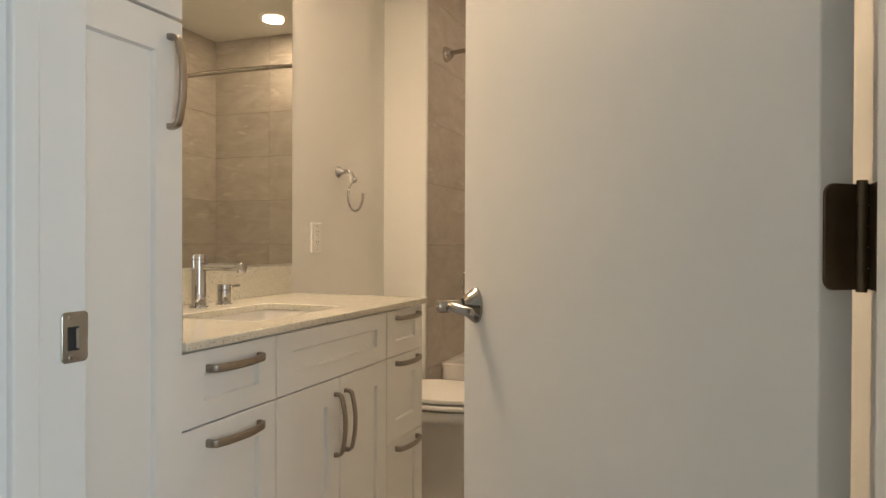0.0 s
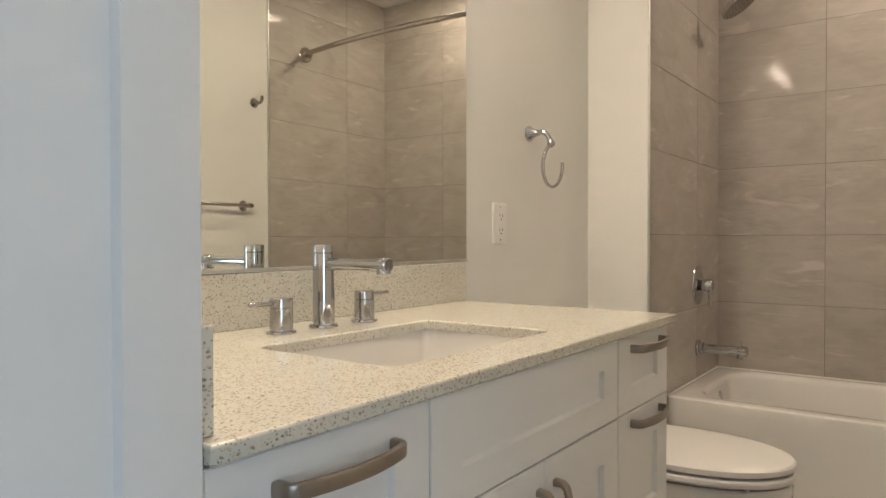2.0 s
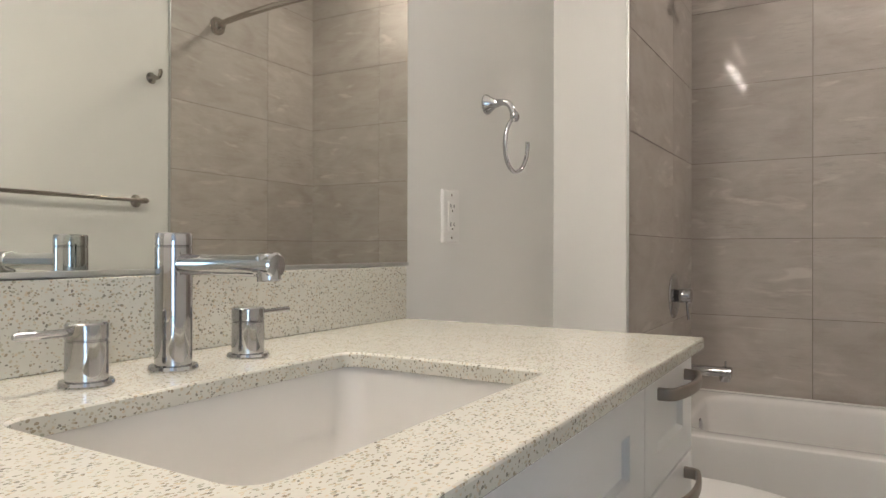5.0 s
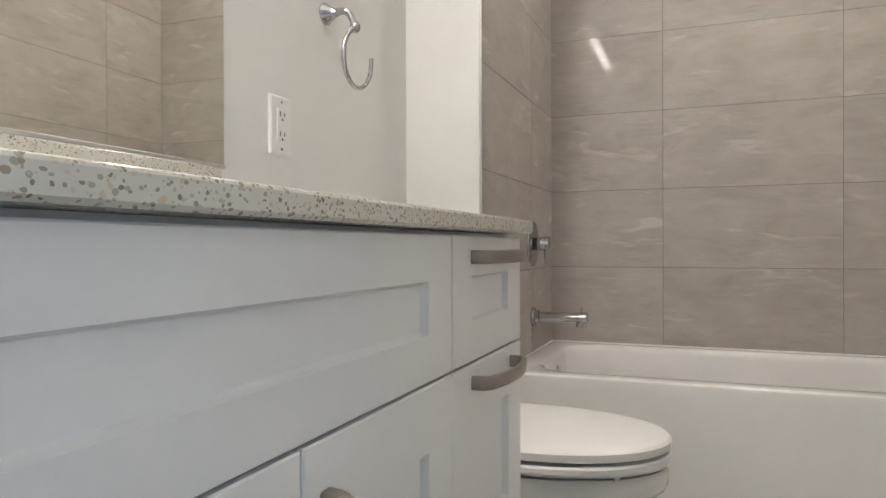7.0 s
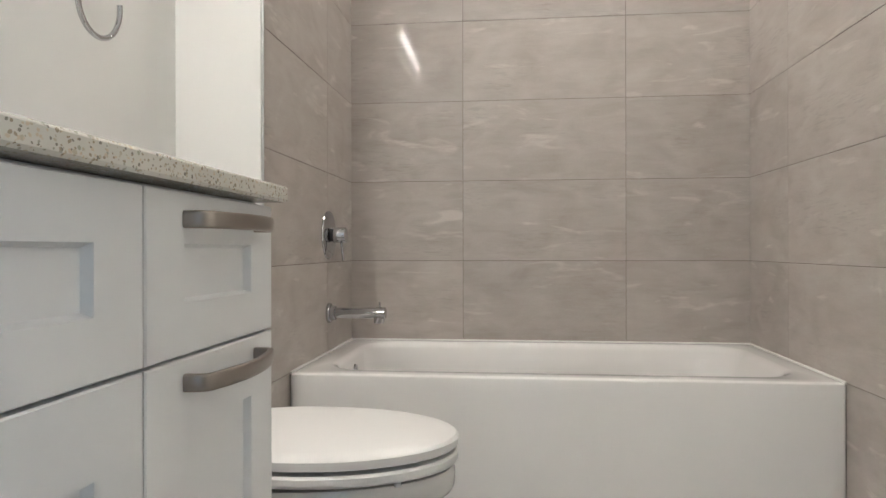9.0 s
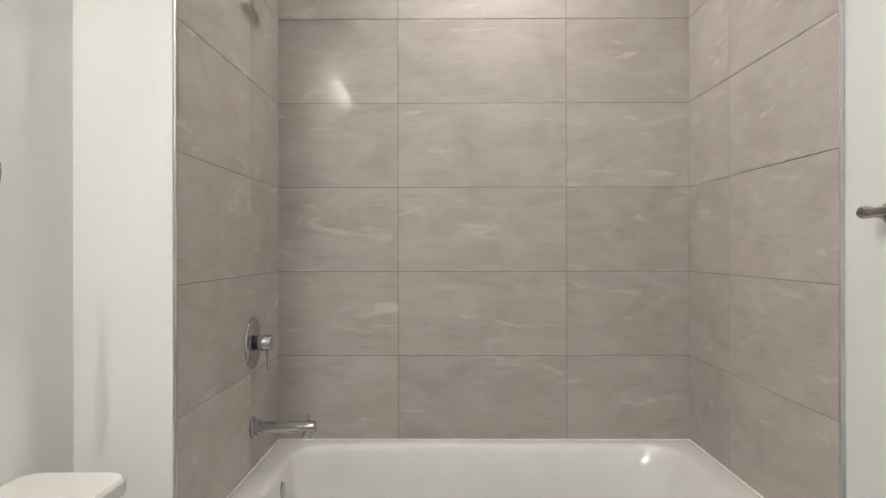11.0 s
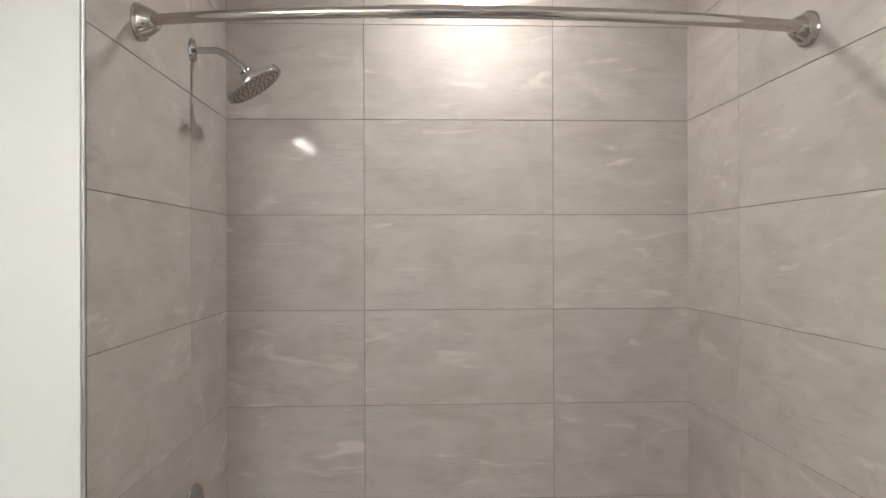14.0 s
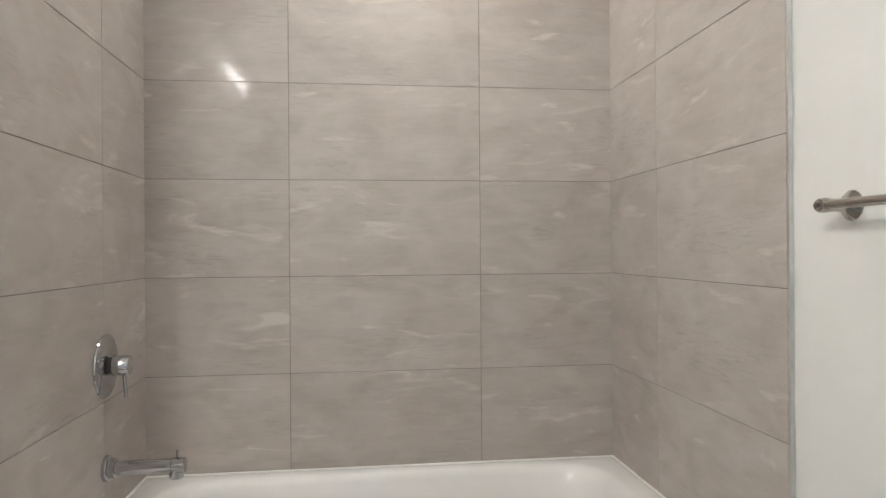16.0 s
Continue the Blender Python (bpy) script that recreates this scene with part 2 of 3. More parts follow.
def loft(bm, loops, cap0=True, cap1=True):
    rings = [[bm.verts.new(p) for p in lp] for lp in loops]
    n = len(rings[0])
    for a, b in zip(rings, rings[1:]):
        for i in range(n):
            bm.faces.new((a[i], a[(i + 1) % n], b[(i + 1) % n], b[i]))
    if cap0:
        bm.faces.new(rings[0][::-1])
    if cap1:
        bm.faces.new(rings[-1])


def rings_of(profile, m, n=32):
    """Circles of (radius, height) about the z axis of the pose m."""
    return [[m @ Vector((r * math.cos(2 * math.pi * i / n), r * math.sin(2 * math.pi * i / n), h)) for i in range(n)] for r, h in profile]


def lathe(name, profile, m, mat, parent=None, n=32):
    bm = bmesh.new()
    loft(bm, rings_of(profile, m, n))
    return finish(name, bm, mat, parent, smooth=True)


def along(origin, axis):
    q = Vector(axis).normalized().to_track_quat("Z", "Y")
    return Matrix.Translation(origin) @ q.to_matrix().to_4x4()


def add_tube(bm, pts, radius, n=16):
    pts = [Vector(p) for p in pts]
    loops, side = [], None
    for i, p in enumerate(pts):
        d = (pts[min(i + 1, len(pts) - 1)] - pts[max(i - 1, 0)]).normalized()
        if side is None:
            side = d.orthogonal().normalized()
        side = (side - d * side.dot(d)).normalized()
        up = d.cross(side)
        r = radius[i] if isinstance(radius, (list, tuple)) else radius
        loops.append([p + r * (math.cos(2 * math.pi * k / n) * side + math.sin(2 * math.pi * k / n) * up) for k in range(n)])
    loft(bm, loops)


def tube(name, pts, radius, mat, parent=None, n=16):
    bm = bmesh.new()
    add_tube(bm, pts, radius, n)
    return finish(name, bm, mat, parent, smooth=True)


def bezier(p0, p1, p2, p3, n=10):
    p0, p1, p2, p3 = map(Vector, (p0, p1, p2, p3))
    return [(1 - t) ** 3 * p0 + 3 * t * (1 - t) ** 2 * p1 + 3 * t * t * (1 - t) * p2 + t ** 3 * p3 for t in (i / n for i in range(n + 1))]


def rrect(x0, x1, y0, y1, r, z, n=8):
    out = []
    for cx, cy, a0 in ((x1 - r, y1 - r, 0), (x0 + r, y1 - r, 90), (x0 + r, y0 + r, 180), (x1 - r, y0 + r, 270)):
        for i in range(n + 1):
            a = radians(a0 + 90 * i / n)
            out.append(Vector((cx + r * math.cos(a), cy + r * math.sin(a), z)))
    return out


def empty(name, x, y, z):
    ob = new(name)
    ob.empty_display_size = 0.1
    ob.matrix_basis = pose(x, y, z)
    return ob


# ---- the room's shell ----
WX, RX = -1.525, 0.203          # vanity wall and towel-bar wall
SY0, SY1 = 0.60, 0.722          # the wall with the doorway
JOG, BACK = 3.138, 4.08         # furred plumbing wall starts; wall behind the tub
DX0, DX1, DH = -0.748, 0.095, 2.05


def structure(ob, label, category="wall"):
    return tagged(ob, label, category, kind="structure")


floor_slab = structure(box("floor", (-2.2, -3.2, -0.12), (1.9, 4.3, -0.008), GROUT), "bathroom floor under pale grey tiles", "floor")
structure(box("floor_hall", (-2.1, -3.0, -0.006), (1.8, SY0 + 0.06, 0.0), OAK), "oak floor of the hall outside", "floor")
structure(box("ceiling", (-2.2, -3.2, CEIL), (1.9, 4.3, CEIL + 0.12), CEILING), "smooth white painted ceiling", "ceiling")
structure(box("wall_west", (WX - 0.12, SY1, -0.005), (WX, 4.2, CEIL + 0.005), WALL), "white painted wall behind vanity and toilet")
structure(box("wall_east", (RX, SY1, -0.005), (RX + 0.12, 4.2, CEIL + 0.005), WALL), "white painted wall with towel bar")
wall_north = structure(box("wall_north", (WX, BACK - 0.0078, -0.004), (RX, BACK + 0.12, CEIL + 0.004), GROUT), "tiled wall behind the bathtub")
bm = bmesh.new()
add_box(bm, (WX, 3.1465, -0.003), (-1.306, BACK, CEIL + 0.003))
add_box(bm, (WX, JOG, -0.0035), (-1.2995, 3.1465, CEIL + 0.0035))
wall_plumbing = structure(finish("wall_plumbing", bm, WALL), "furred white wall beside the bathtub")
bed_west = structure(box("tile_bed_west", (-1.306, 3.1475, 0.0), (-1.2972, BACK, CEIL), GROUT), "tiled shower wall with the valve")
bed_east = structure(box("tile_bed_east", (RX - 0.0085, 3.1315, 0.0), (RX, BACK, CEIL), GROUT), "tiled shower wall at the tub's foot")
bm = bmesh.new()
add_box(bm, (-2.1, SY0, -0.002), (DX0 - 0.02, SY1, CEIL + 0.002))
add_box(bm, (DX1 + 0.02, SY0, -0.002), (1.8, SY1, CEIL + 0.002))
add_box(bm, (DX0 - 0.02, SY0, DH + 0.02), (DX1 + 0.02, SY1, CEIL + 0.002))
structure(finish("wall_south", bm, WALL), "white painted wall with the doorway")
# hall
structure(box("wall_hall_west", (-2.2, -3.1, -0.01), (-2.1, SY0 + 0.1, CEIL + 0.01), WALL), "plain white hall wall")
bm = bmesh.new()
add_box(bm, (1.8, -3.1, -0.01), (1.9, -1.8, CEIL + 0.01))
add_box(bm, (1.8, 0.0, -0.01), (1.9, SY0 + 0.1, CEIL + 0.01))
add_box(bm, (1.8, -1.8, -0.01), (1.9, 0.0, 0.55))
add_box(bm, (1.8, -1.8, 2.15), (1.9, 0.0, CEIL + 0.01))
structure(finish("wall_hall_east", bm, WALL), "plain white hall wall with a daylight window")
structure(box("wall_hall_south", (-2.1, -3.1, -0.009), (1.8, -2.98, CEIL + 0.009), WALL), "plain white hall wall")

# door frame
frame_parts = bmesh.new()
add_box(frame_parts, (DX0 - 0.019, SY0 - 0.004, 0), (DX0, SY1 + 0.004, DH), 0.0015)
add_box(frame_parts, (DX1, SY0 - 0.004, 0), (DX1 + 0.019, SY1 + 0.004, DH), 0.0015)
add_box(frame_parts, (DX0 - 0.019, SY0 - 0.004, DH), (DX1 + 0.019, SY1 + 0.004, DH + 0.019), 0.0015)
add_box(frame_parts, (DX0 - 0.001, 0.622, 0), (DX0 + 0.011, 0.656, DH), 0.003)
add_box(frame_parts, (DX1 - 0.011, 0.622, 0), (DX1 + 0.001, 0.656, DH), 0.003)
add_box(frame_parts, (DX0, 0.622, DH - 0.011), (DX1, 0.656, DH + 0.001), 0.003)
door_jamb = structure(finish("door_frame", frame_parts, JAMB), "white painted door frame with stop", "door frame")

# strike plate
strike = empty("strike_plate", DX0, 0.708, 0.997)
tagged(strike, "satin nickel strike plate let into the jamb", "strike plate")
bm = bmesh.new()
loft(bm, [[Vector((DX0 + dx, p.x, p.y)) for p in rrect(0.690 + i, 0.7270 - i, 0.968 + i, 1.030 - i, 0.006, 0, 5)] for dx, i in ((0.0003, 0), (0.0018, 0), (0.0024, 0.0008))])
finish("plate", bm, NICKEL, strike)
# no opening is cut: a black box paints the shade inside the latch hole
bm = bmesh.new()
add_box(bm, (DX0 + 0.002, 0.698, 0.983), (DX0 + 0.0035, 0.713, 1.012), 0.0006)
finish("latch_hole_shade", bm, DARK, strike)
bm = bmesh.new()
add_box(bm, (DX0 + 0.0022, 0.7075, 0.985), (DX0 + 0.0055, 0.7125, 1.010), 0.001)
finish("latch_lip", bm, CHROME, strike)
for z in (0.9745, 1.0235):
    lathe("screw", [(0.0001, 0.0034), (0.0022, 0.0034), (0.0036, 0.0022), (0.0038, 0.002)], along((DX0, 0.7015, z), (1, 0, 0)), PULL, strike, 14)

# door leaf, in its closed place about the pin, then swung open
SWING = -50.3
door = new("door_1")
door.empty_display_size = 0.1
tagged(door, "white flush door standing half open, nickel lever", "door")
DW = 0.806
box("leaf", (-DW, -0.039, 0.008), (-0.004, -0.004, DH - 0.004), DOOR, door, 0.0015)
LZ, LXD = 1.003, -DW + 0.062


def lever_set(sign, y):
    """A round rose, a stem and a lever that points to the hinge side."""
    lathe("rose", [(0.0325, -0.0005), (0.0325, 0.004), (0.029, 0.009), (0.0165, 0.024), (0.0125, 0.027), (0.0005, 0.0272)], along((LXD, y, LZ), (0, sign, 0)), NICKEL, door, 40)
    s = sign
    tube("collar", [(LXD, y + s * 0.024, LZ), (LXD, y + s * 0.028, LZ), (LXD, y + s * 0.031, LZ)], [0.0135, 0.0135, 0.0115], DARK, door, 24)
    bm2 = bmesh.new()
    add_tube(bm2, [(LXD, y + s * 0.020, LZ), (LXD, y + s * 0.068, LZ), (LXD, y + s * 0.074, LZ), (LXD, y + s * 0.076, LZ)], [0.0112, 0.0122, 0.0112, 0.007], 24)
    arm = bezier((LXD - 0.002, y + s * 0.055, LZ), (LXD + 0.025, y + s * 0.056, LZ), (LXD + 0.045, y + s * 0.046, LZ - 0.003), (LXD + 0.070, y + s * 0.034, LZ - 0.006), 12)
    loops = []
    for i, p in enumerate(arm):
        w = 0.0098 - 0.0012 * i / 12
        d = 0.0080 - 0.002 * i / 12
        k = 0.75 if i in (0, 12) else 1.0
        loops.append([p + Vector((0, d * k * math.cos(2 * math.pi * j / 16), w * k * math.sin(2 * math.pi * j / 16))) for j in range(16)])
    loft(bm2, loops)
    finish("lever", bm2, NICKEL, door, smooth=True)


lever_set(-1, -0.039)
lever_set(1, -0.004)
box("latch_plate", (-DW - 0.0008, -0.034, LZ - 0.028), (-DW + 0.001, -0.009, LZ + 0.028), NICKEL, door)
# middle hinge: leaf let into the door's edge, knuckle on the pin
bm = bmesh.new()
loft(bm, [[Vector((x, p.x, p.y)) for p in rrect(-0.036 + i, 0.004 - i, 1.079 + i, 1.163 - i, 0.009, 0, 5)] for x, i in ((-0.0015, 0.0), (-0.0042, 0.0), (-0.0047, 0.0006))])
for k in range(5):
    add_tube(bm, [(0.0, 0.0, 1.0795 + 0.0168 * k), (0.0, 0.0, 1.0955 + 0.0168 * k)], 0.0056, 16)
add_tube(bm, [(0.0, 0.0, 1.077), (0.0, 0.0, 1.166)], 0.0042, 12)
finish("hinge", bm, HINGE, door, smooth=True)
for z in (1.091, 1.121, 1.151):
    lathe("screw", [(0.0042, 0.0), (0.0042, 0.0006), (0.0030, 0.0012), (0.0014, 0.0004), (0.0005, 0.0004)], along((-0.0047, -0.024 + 0.010 * (z == 1.121), z), (-1, 0, 0)), PULL, door, 14)
door.matrix_basis = pose(0.088, 0.724, 0.0, 0, 0, SWING)
bm = bmesh.new()
add_box(bm, (DX1 - 0.0025, 0.690, 1.079), (DX1 + 0.0005, 0.722, 1.163), 0.001)
finish("jamb_hinge_leaf", bm, HINGE, door_jamb)

# ---- vanity ----
VF, CT, CB = -0.957, 0.926, 0.9065          # front of drawers; top of the counter
VY0, VY1 = 1.112, 2.294


def shaker(name, y0, y1, z0, z1, face, parent, side=0.064, rail=0.047):
    """A frame-and-panel front that faces +x."""
    bm2 = bmesh.new()

    def rect(i, j, x):
        return [Vector((x, a, b)) for a, b in ((y0 + i, z0 + j), (y1 - i, z0 + j), (y1 - i, z1 - j), (y0 + i, z1 - j))]
    c = 0.0015
    loft(bm2, [rect(0, 0, face - 0.019), rect(0, 0, face - c), rect(c, c, face), rect(side, rail, face), rect(side + 0.0035, rail + 0.0035, face - 0.0085)])
    return finish(name, bm2, CAB, parent)


def pull_mesh(length):
    """An arched bar pull with rounded shoulders: along x, standing off to +z."""
    bm2 = bmesh.new()
    h, r, base = length / 2 - 0.004, 0.013, 0.017
    line = [(-h, 0.0), (-h, 0.006)]
    line += [(-h + r - r * math.cos(radians(a)), base - r * 0.6 + r * math.sin(radians(a))) for a in (0, 22, 45, 68, 85)]
    x0, z0 = line[-1]
    line += [(x0 + (-2 * x0) * i / 14, z0 + 0.0095 * (1 - (2 * i / 14 - 1) ** 2)) for i in range(1, 14)]
    line += [(-x, z) for x, z in line[6::-1]]
    loops = []
    for i, (x, z) in enumerate(line):
        (xa, za), (xb, zb) = line[max(i - 1, 0)], line[min(i + 1, len(line) - 1)]
        d = Vector((xb - xa, 0, zb - za)).normalized()
        nrm = Vector((-d.z, 0, d.x))
        end = max(0.0, 1 - z / 0.02)
        thick, wide = 0.0038 + 0.0022 * end, 0.0082
        lp = []
        for k in range(16):
            c, sn = math.cos(2 * math.pi * k / 16), math.sin(2 * math.pi * k / 16)
            lp.append(Vector((x, 0, z)) + nrm * thick * math.copysign(abs(c) ** 0.45, c) + Vector((0, 1, 0)) * wide * math.copysign(abs(sn) ** 0.45, sn))
        loops.append(lp)
    loft(bm2, loops)
    bmesh.ops.recalc_face_normals(bm2, faces=bm2.faces)
    for f in bm2.faces:
        f.smooth = True
    for e in bm2.edges:
        if len(e.link_faces) == 2 and e.calc_face_angle(0) > 0.9:
            e.smooth = False
    me = bpy.data.meshes.new("pull")
    bm2.to_mesh(me)
    bm2.free()
    me.materials.append(PULL)
    return me


PULL_MESH = pull_mesh(0.172)
# x of the pull along world y (or z), z of the pull to world +x
PULL_FLAT = Matrix(((0, 0, 1, 0), (1, 0, 0, 0), (0, 1, 0, 0), (0, 0, 0, 1)))
PULL_UP = Matrix(((0, 0, 1, 0), (0, -1, 0, 0), (1, 0, 0, 0), (0, 0, 0, 1)))


def pull(y, z, upright, parent, face=VF):
    ob = new("handle", PULL_MESH)
    ob.matrix_basis = Matrix.Translation((face, y, z)) @ (PULL_UP if upright else PULL_FLAT)
    return tagged(attach(ob, parent), "arched dark brushed nickel pull")


vanity = empty("vanity", -1.24, 1.70, 0.0)
tagged(vanity, "white shaker vanity with speckled cream quartz counter", "vanity")
bm = bmesh.new()
add_box(bm, (WX + 0.002, VY0, 0.10), (VF - 0.021, VY0 + 0.018, CB - 0.0005))
add_box(bm, (WX + 0.002, VY1 - 0.018, 0.10), (VF - 0.0205, VY1, CB - 0.0005), 0.001)
add_box(bm, (WX + 0.002, VY0 + 0.018, 0.10), (VF - 0.021, VY1 - 0.018, 0.118))
add_box(bm, (VF - 0.03, VY0 + 0.018, 0.118), (VF - 0.0215, VY1 - 0.018, 0.80))
add_box(bm, (VF - 0.03, VY0 + 0.018, 0.80), (VF - 0.0215, VY1 - 0.018, CB - 0.0005))
add_box(bm, (WX + 0.002, VY0 + 0.01, 0.0), (VF - 0.075, VY1 - 0.005, 0.10))
finish("body", bm, CAB, vanity)
GL, GM, GR, g = 1.424, 1.718, 2.008, 0.0016
T0, T1 = 0.9028, 0.752
for y0, y1, z0, z1, kind in (
        (VY0 + 0.003, GL, T1, T0, "drawer"), (VY0 + 0.003, GL, 0.476, T1, "drawer"), (VY0 + 0.003, GL, 0.105, 0.476, "drawer"),
        (GL, GR, T1, T0, "panel"), (GL, GM, 0.105, T1, "door_l"), (GM, GR, 0.105, T1, "door_r"),
        (GR, VY1, T1, T0, "drawer"), (GR, VY1, 0.476, T1, "drawer"), (GR, VY1, 0.105, 0.476, "drawer")):
    tall = z1 - z0 > 0.2
    front = shaker("drawer_front" if kind == "drawer" else ("false_front" if kind == "panel" else "cabinet_door"), y0 + g, y1 - g, z0 + g, z1 - g, VF, vanity, 0.064, 0.066 if tall else 0.047)
    if kind == "drawer":
        pull((y0 + y1) / 2 + (0.007 if y0 > 2 else 0.004), z1 - ((0.0265 if z1 == T0 else 0.0235) if y0 > 2 else 0.039), False, front)
    elif kind == "door_l":
        pull(y1 - 0.025, 0.626, True, front)
    elif kind == "door_r":
        pull(y0 + 0.03, 0.626, True, front)

# counter with the cut-out for the basin
CX0, CX1, CY0, CY1 = WX + 0.001, -0.940, 1.1115, 2.302
SX0, SX1, SK0, SK1, SR = -1.322, -1.037, 1.452, 1.893, 0.024
bm = bmesh.new()


def ring_face_loops(z):
    return rrect(SX0, SX1, SK0, SK1, SR, z)


outer = []
hole = ring_face_loops(CT)
cxm, cym = (SX0 + SX1) / 2, (SK0 + SK1) / 2
for p in hole:
    dx, dy = p.x - cxm, p.y - cym
    k = min((CX1 - cxm) / dx if dx > 1e-6 else ((CX0 - cxm) / dx if dx < -1e-6 else 1e9), (CY1 - cym) / dy if dy > 1e-6 else ((CY0 - cym) / dy if dy < -1e-6 else 1e9))
    outer.append(Vector((cxm + dx * k, cym + dy * k, CT)))
for corner in ((CX0, CY0), (CX0, CY1), (CX1, CY0), (CX1, CY1)):
    best = min(outer, key=lambda p: (p.x - corner[0]) ** 2 + (p.y - corner[1]) ** 2)
    best.x, best.y = corner
c = 0.003


def inset(lp, d, z):
    return [Vector((min(max(p.x, CX0 + d), CX1 - d), min(max(p.y, CY0 + d), CY1 - d), z)) for p in lp]


def spread(d, z):
    return rrect(SX0 - d, SX1 + d, SK0 - d, SK1 + d, SR + d, z)


loops = [inset(outer, c, CT), inset(outer, 0.001, CT - 0.001), inset(outer, 0, CT - c), inset(outer, 0, CB + 0.003), inset(outer, c, CB),
         spread(0, CB), spread(0, CT - 0.0025), spread(0.0025, CT), inset(outer, c, CT)]
loft(bm, loops, False, False)
bmesh.ops.remove_doubles(bm, verts=bm.verts, dist=0.00002)
countertop = finish("countertop", bm, QUARTZ, vanity)
tagged(countertop, "cream quartz counter with brown and olive chips")
box("backsplash", (WX + 0.001, 1.1115, CT + 0.0005), (WX + 0.021, 2.300, 1.030), QUARTZ, vanity, 0.0015)
box("side_splash", (WX + 0.022, 1.1115, CT + 0.0005), (-0.962, 1.1305, 1.020), QUARTZ, vanity, 0.0015)

# undermount basin
bm = bmesh.new()


def basin(d, z, r):
    return rrect(SX0 - d, SX1 + d, SK0 - d, SK1 + d, r, z)


loft(bm, [basin(0.03, 0.9055, 0.06), basin(0.003, 0.9055, 0.027), basin(0.001, 0.897, 0.028), basin(-0.006, 0.83, 0.036), basin(-0.022, 0.785, 0.05), basin(-0.05, 0.768, 0.05), basin(-0.11, 0.762, 0.03),
          basin(-0.11, 0.750, 0.03), basin(-0.04, 0.755, 0.05), basin(0.008, 0.80, 0.05), basin(0.03, 0.89, 0.06)], False, False)
sink = finish("sink", bm, PORCELAIN, None, smooth=True)
tagged(sink, "white porcelain undermount sink below the counter", "sink")
lathe("drain", [(0.034, 0.750), (0.034, 0.7635), (0.022, 0.7655), (0.016, 0.7615), (0.0005, 0.7615)], pose(cxm, cym, 0), CHROME, sink)

# faucet
FX, FY = -1.408, 1.682
faucet = empty("faucet", FX, FY, CT)
tagged(faucet, "polished chrome widespread faucet with two lever handles", "faucet")
lathe("base", [(0.0265, 0.0), (0.0275, 0.002), (0.0265, 0.0055), (0.021, 0.0065)], pose(FX, FY, CT), CHROME, faucet, 40)
lathe("column", [(0.0205, 0.005), (0.0205, 0.1395), (0.0196, 0.1402), (0.0196, 0.1412), (0.0205, 0.142), (0.0205, 0.154), (0.0192, 0.156), (0.0005, 0.1563)], pose(FX, FY, CT), CHROME, faucet, 48)
bm = bmesh.new()
add_tube(bm, [(FX + 0.004, FY, 1.046), (FX + 0.075, FY, 1.0465), (FX + 0.142, FY, 1.0465)], 0.0118, 24)
add_tube(bm, [(FX + 0.148, FY, 1.0575), (FX + 0.1483, FY, 1.056), (FX + 0.1515, FY, 1.031), (FX + 0.1515, FY, 1.0305)], [0.010, 0.0125, 0.0125, 0.010], 24)
add_tube(bm, [(FX + 0.136, FY, 1.0465), (FX + 0.1385, FY, 1.0465), (FX + 0.1605, FY, 1.0465), (FX + 0.1625, FY, 1.0465)], [0.0116, 0.0135, 0.0135, 0.0115], 24)
finish("spout", bm, CHROME, faucet, smooth=True)
for y, s in ((FY - 0.104, -1), (FY + 0.110, 1)):
    part = lathe("valve_handle", [(0.0255, 0.0), (0.0265, 0.002), (0.0255, 0.005), (0.0205, 0.006), (0.0203, 0.0445), (0.0194, 0.0452), (0.0194, 0.0462), (0.0205, 0.047), (0.0205, 0.0615), (0.019, 0.0635), (0.0005, 0.064)], pose(FX + 0.002, y, CT), CHROME, faucet, 40)
    tube("lever", [(FX + 0.002, y + s * 0.017, CT + 0.0545), (FX + 0.003, y + s * 0.045, CT + 0.055), (FX + 0.004, y + s * 0.069, CT + 0.0555), (FX + 0.004, y + s * 0.072, CT + 0.0555)], [0.0042, 0.0042, 0.0042, 0.0025], CHROME, part, 14)

# mirror
bm = bmesh.new()
add_box(bm, (WX + 0.0005, 1.1125, 1.0385), (WX + 0.0055, 2.325, 2.06))
for v in bm.verts:
    if v.co.x > WX + 0.003 and v.co.y < 1.5:
        v.co.x += 0.021
mirror = finish("mirror", bm, MIRROR)
tagged(mirror, "large frameless wall mirror above the backsplash", "mirror")
bm = bmesh.new()
add_box(bm, (WX + 0.0003, 1.1125, 1.0315), (WX + 0.0085, 2.326, 1.0383), 0.001)
for v in bm.verts:
    if v.co.x > WX + 0.003 and v.co.y < 1.5:
        v.co.x += 0.021
tagged(finish("mirror_channel", bm, TRIM, mirror), "thin metal channel under the mirror")

# light bar over the mirror
vanity_light = empty("vanity_light", WX, 1.72, 2.32)
tagged(vanity_light, "chrome light bar with frosted tube above mirror", "wall lamp")
box("backplate", (WX, 1.42, 2.29), (WX + 0.02, 2.02, 2.35), CHROME, vanity_light, 0.004)
tube("frosted_tube", [(WX + 0.085, 1.30, 2.32), (WX + 0.085, 2.14, 2.32)], 0.021, GLOW, vanity_light, 20)
for y in (1.30, 2.14):
    lathe("end_cap", [(0.023, -0.008), (0.025, -0.006), (0.025, 0.006), (0.023, 0.008)], along((WX + 0.085, y, 2.32), (0, 1, 0)), CHROME, vanity_light, 24)
for y in (1.52, 1.92):
    tube("bracket", [(WX + 0.015, y, 2.32), (WX + 0.066, y, 2.32)], 0.009, CHROME, vanity_light)

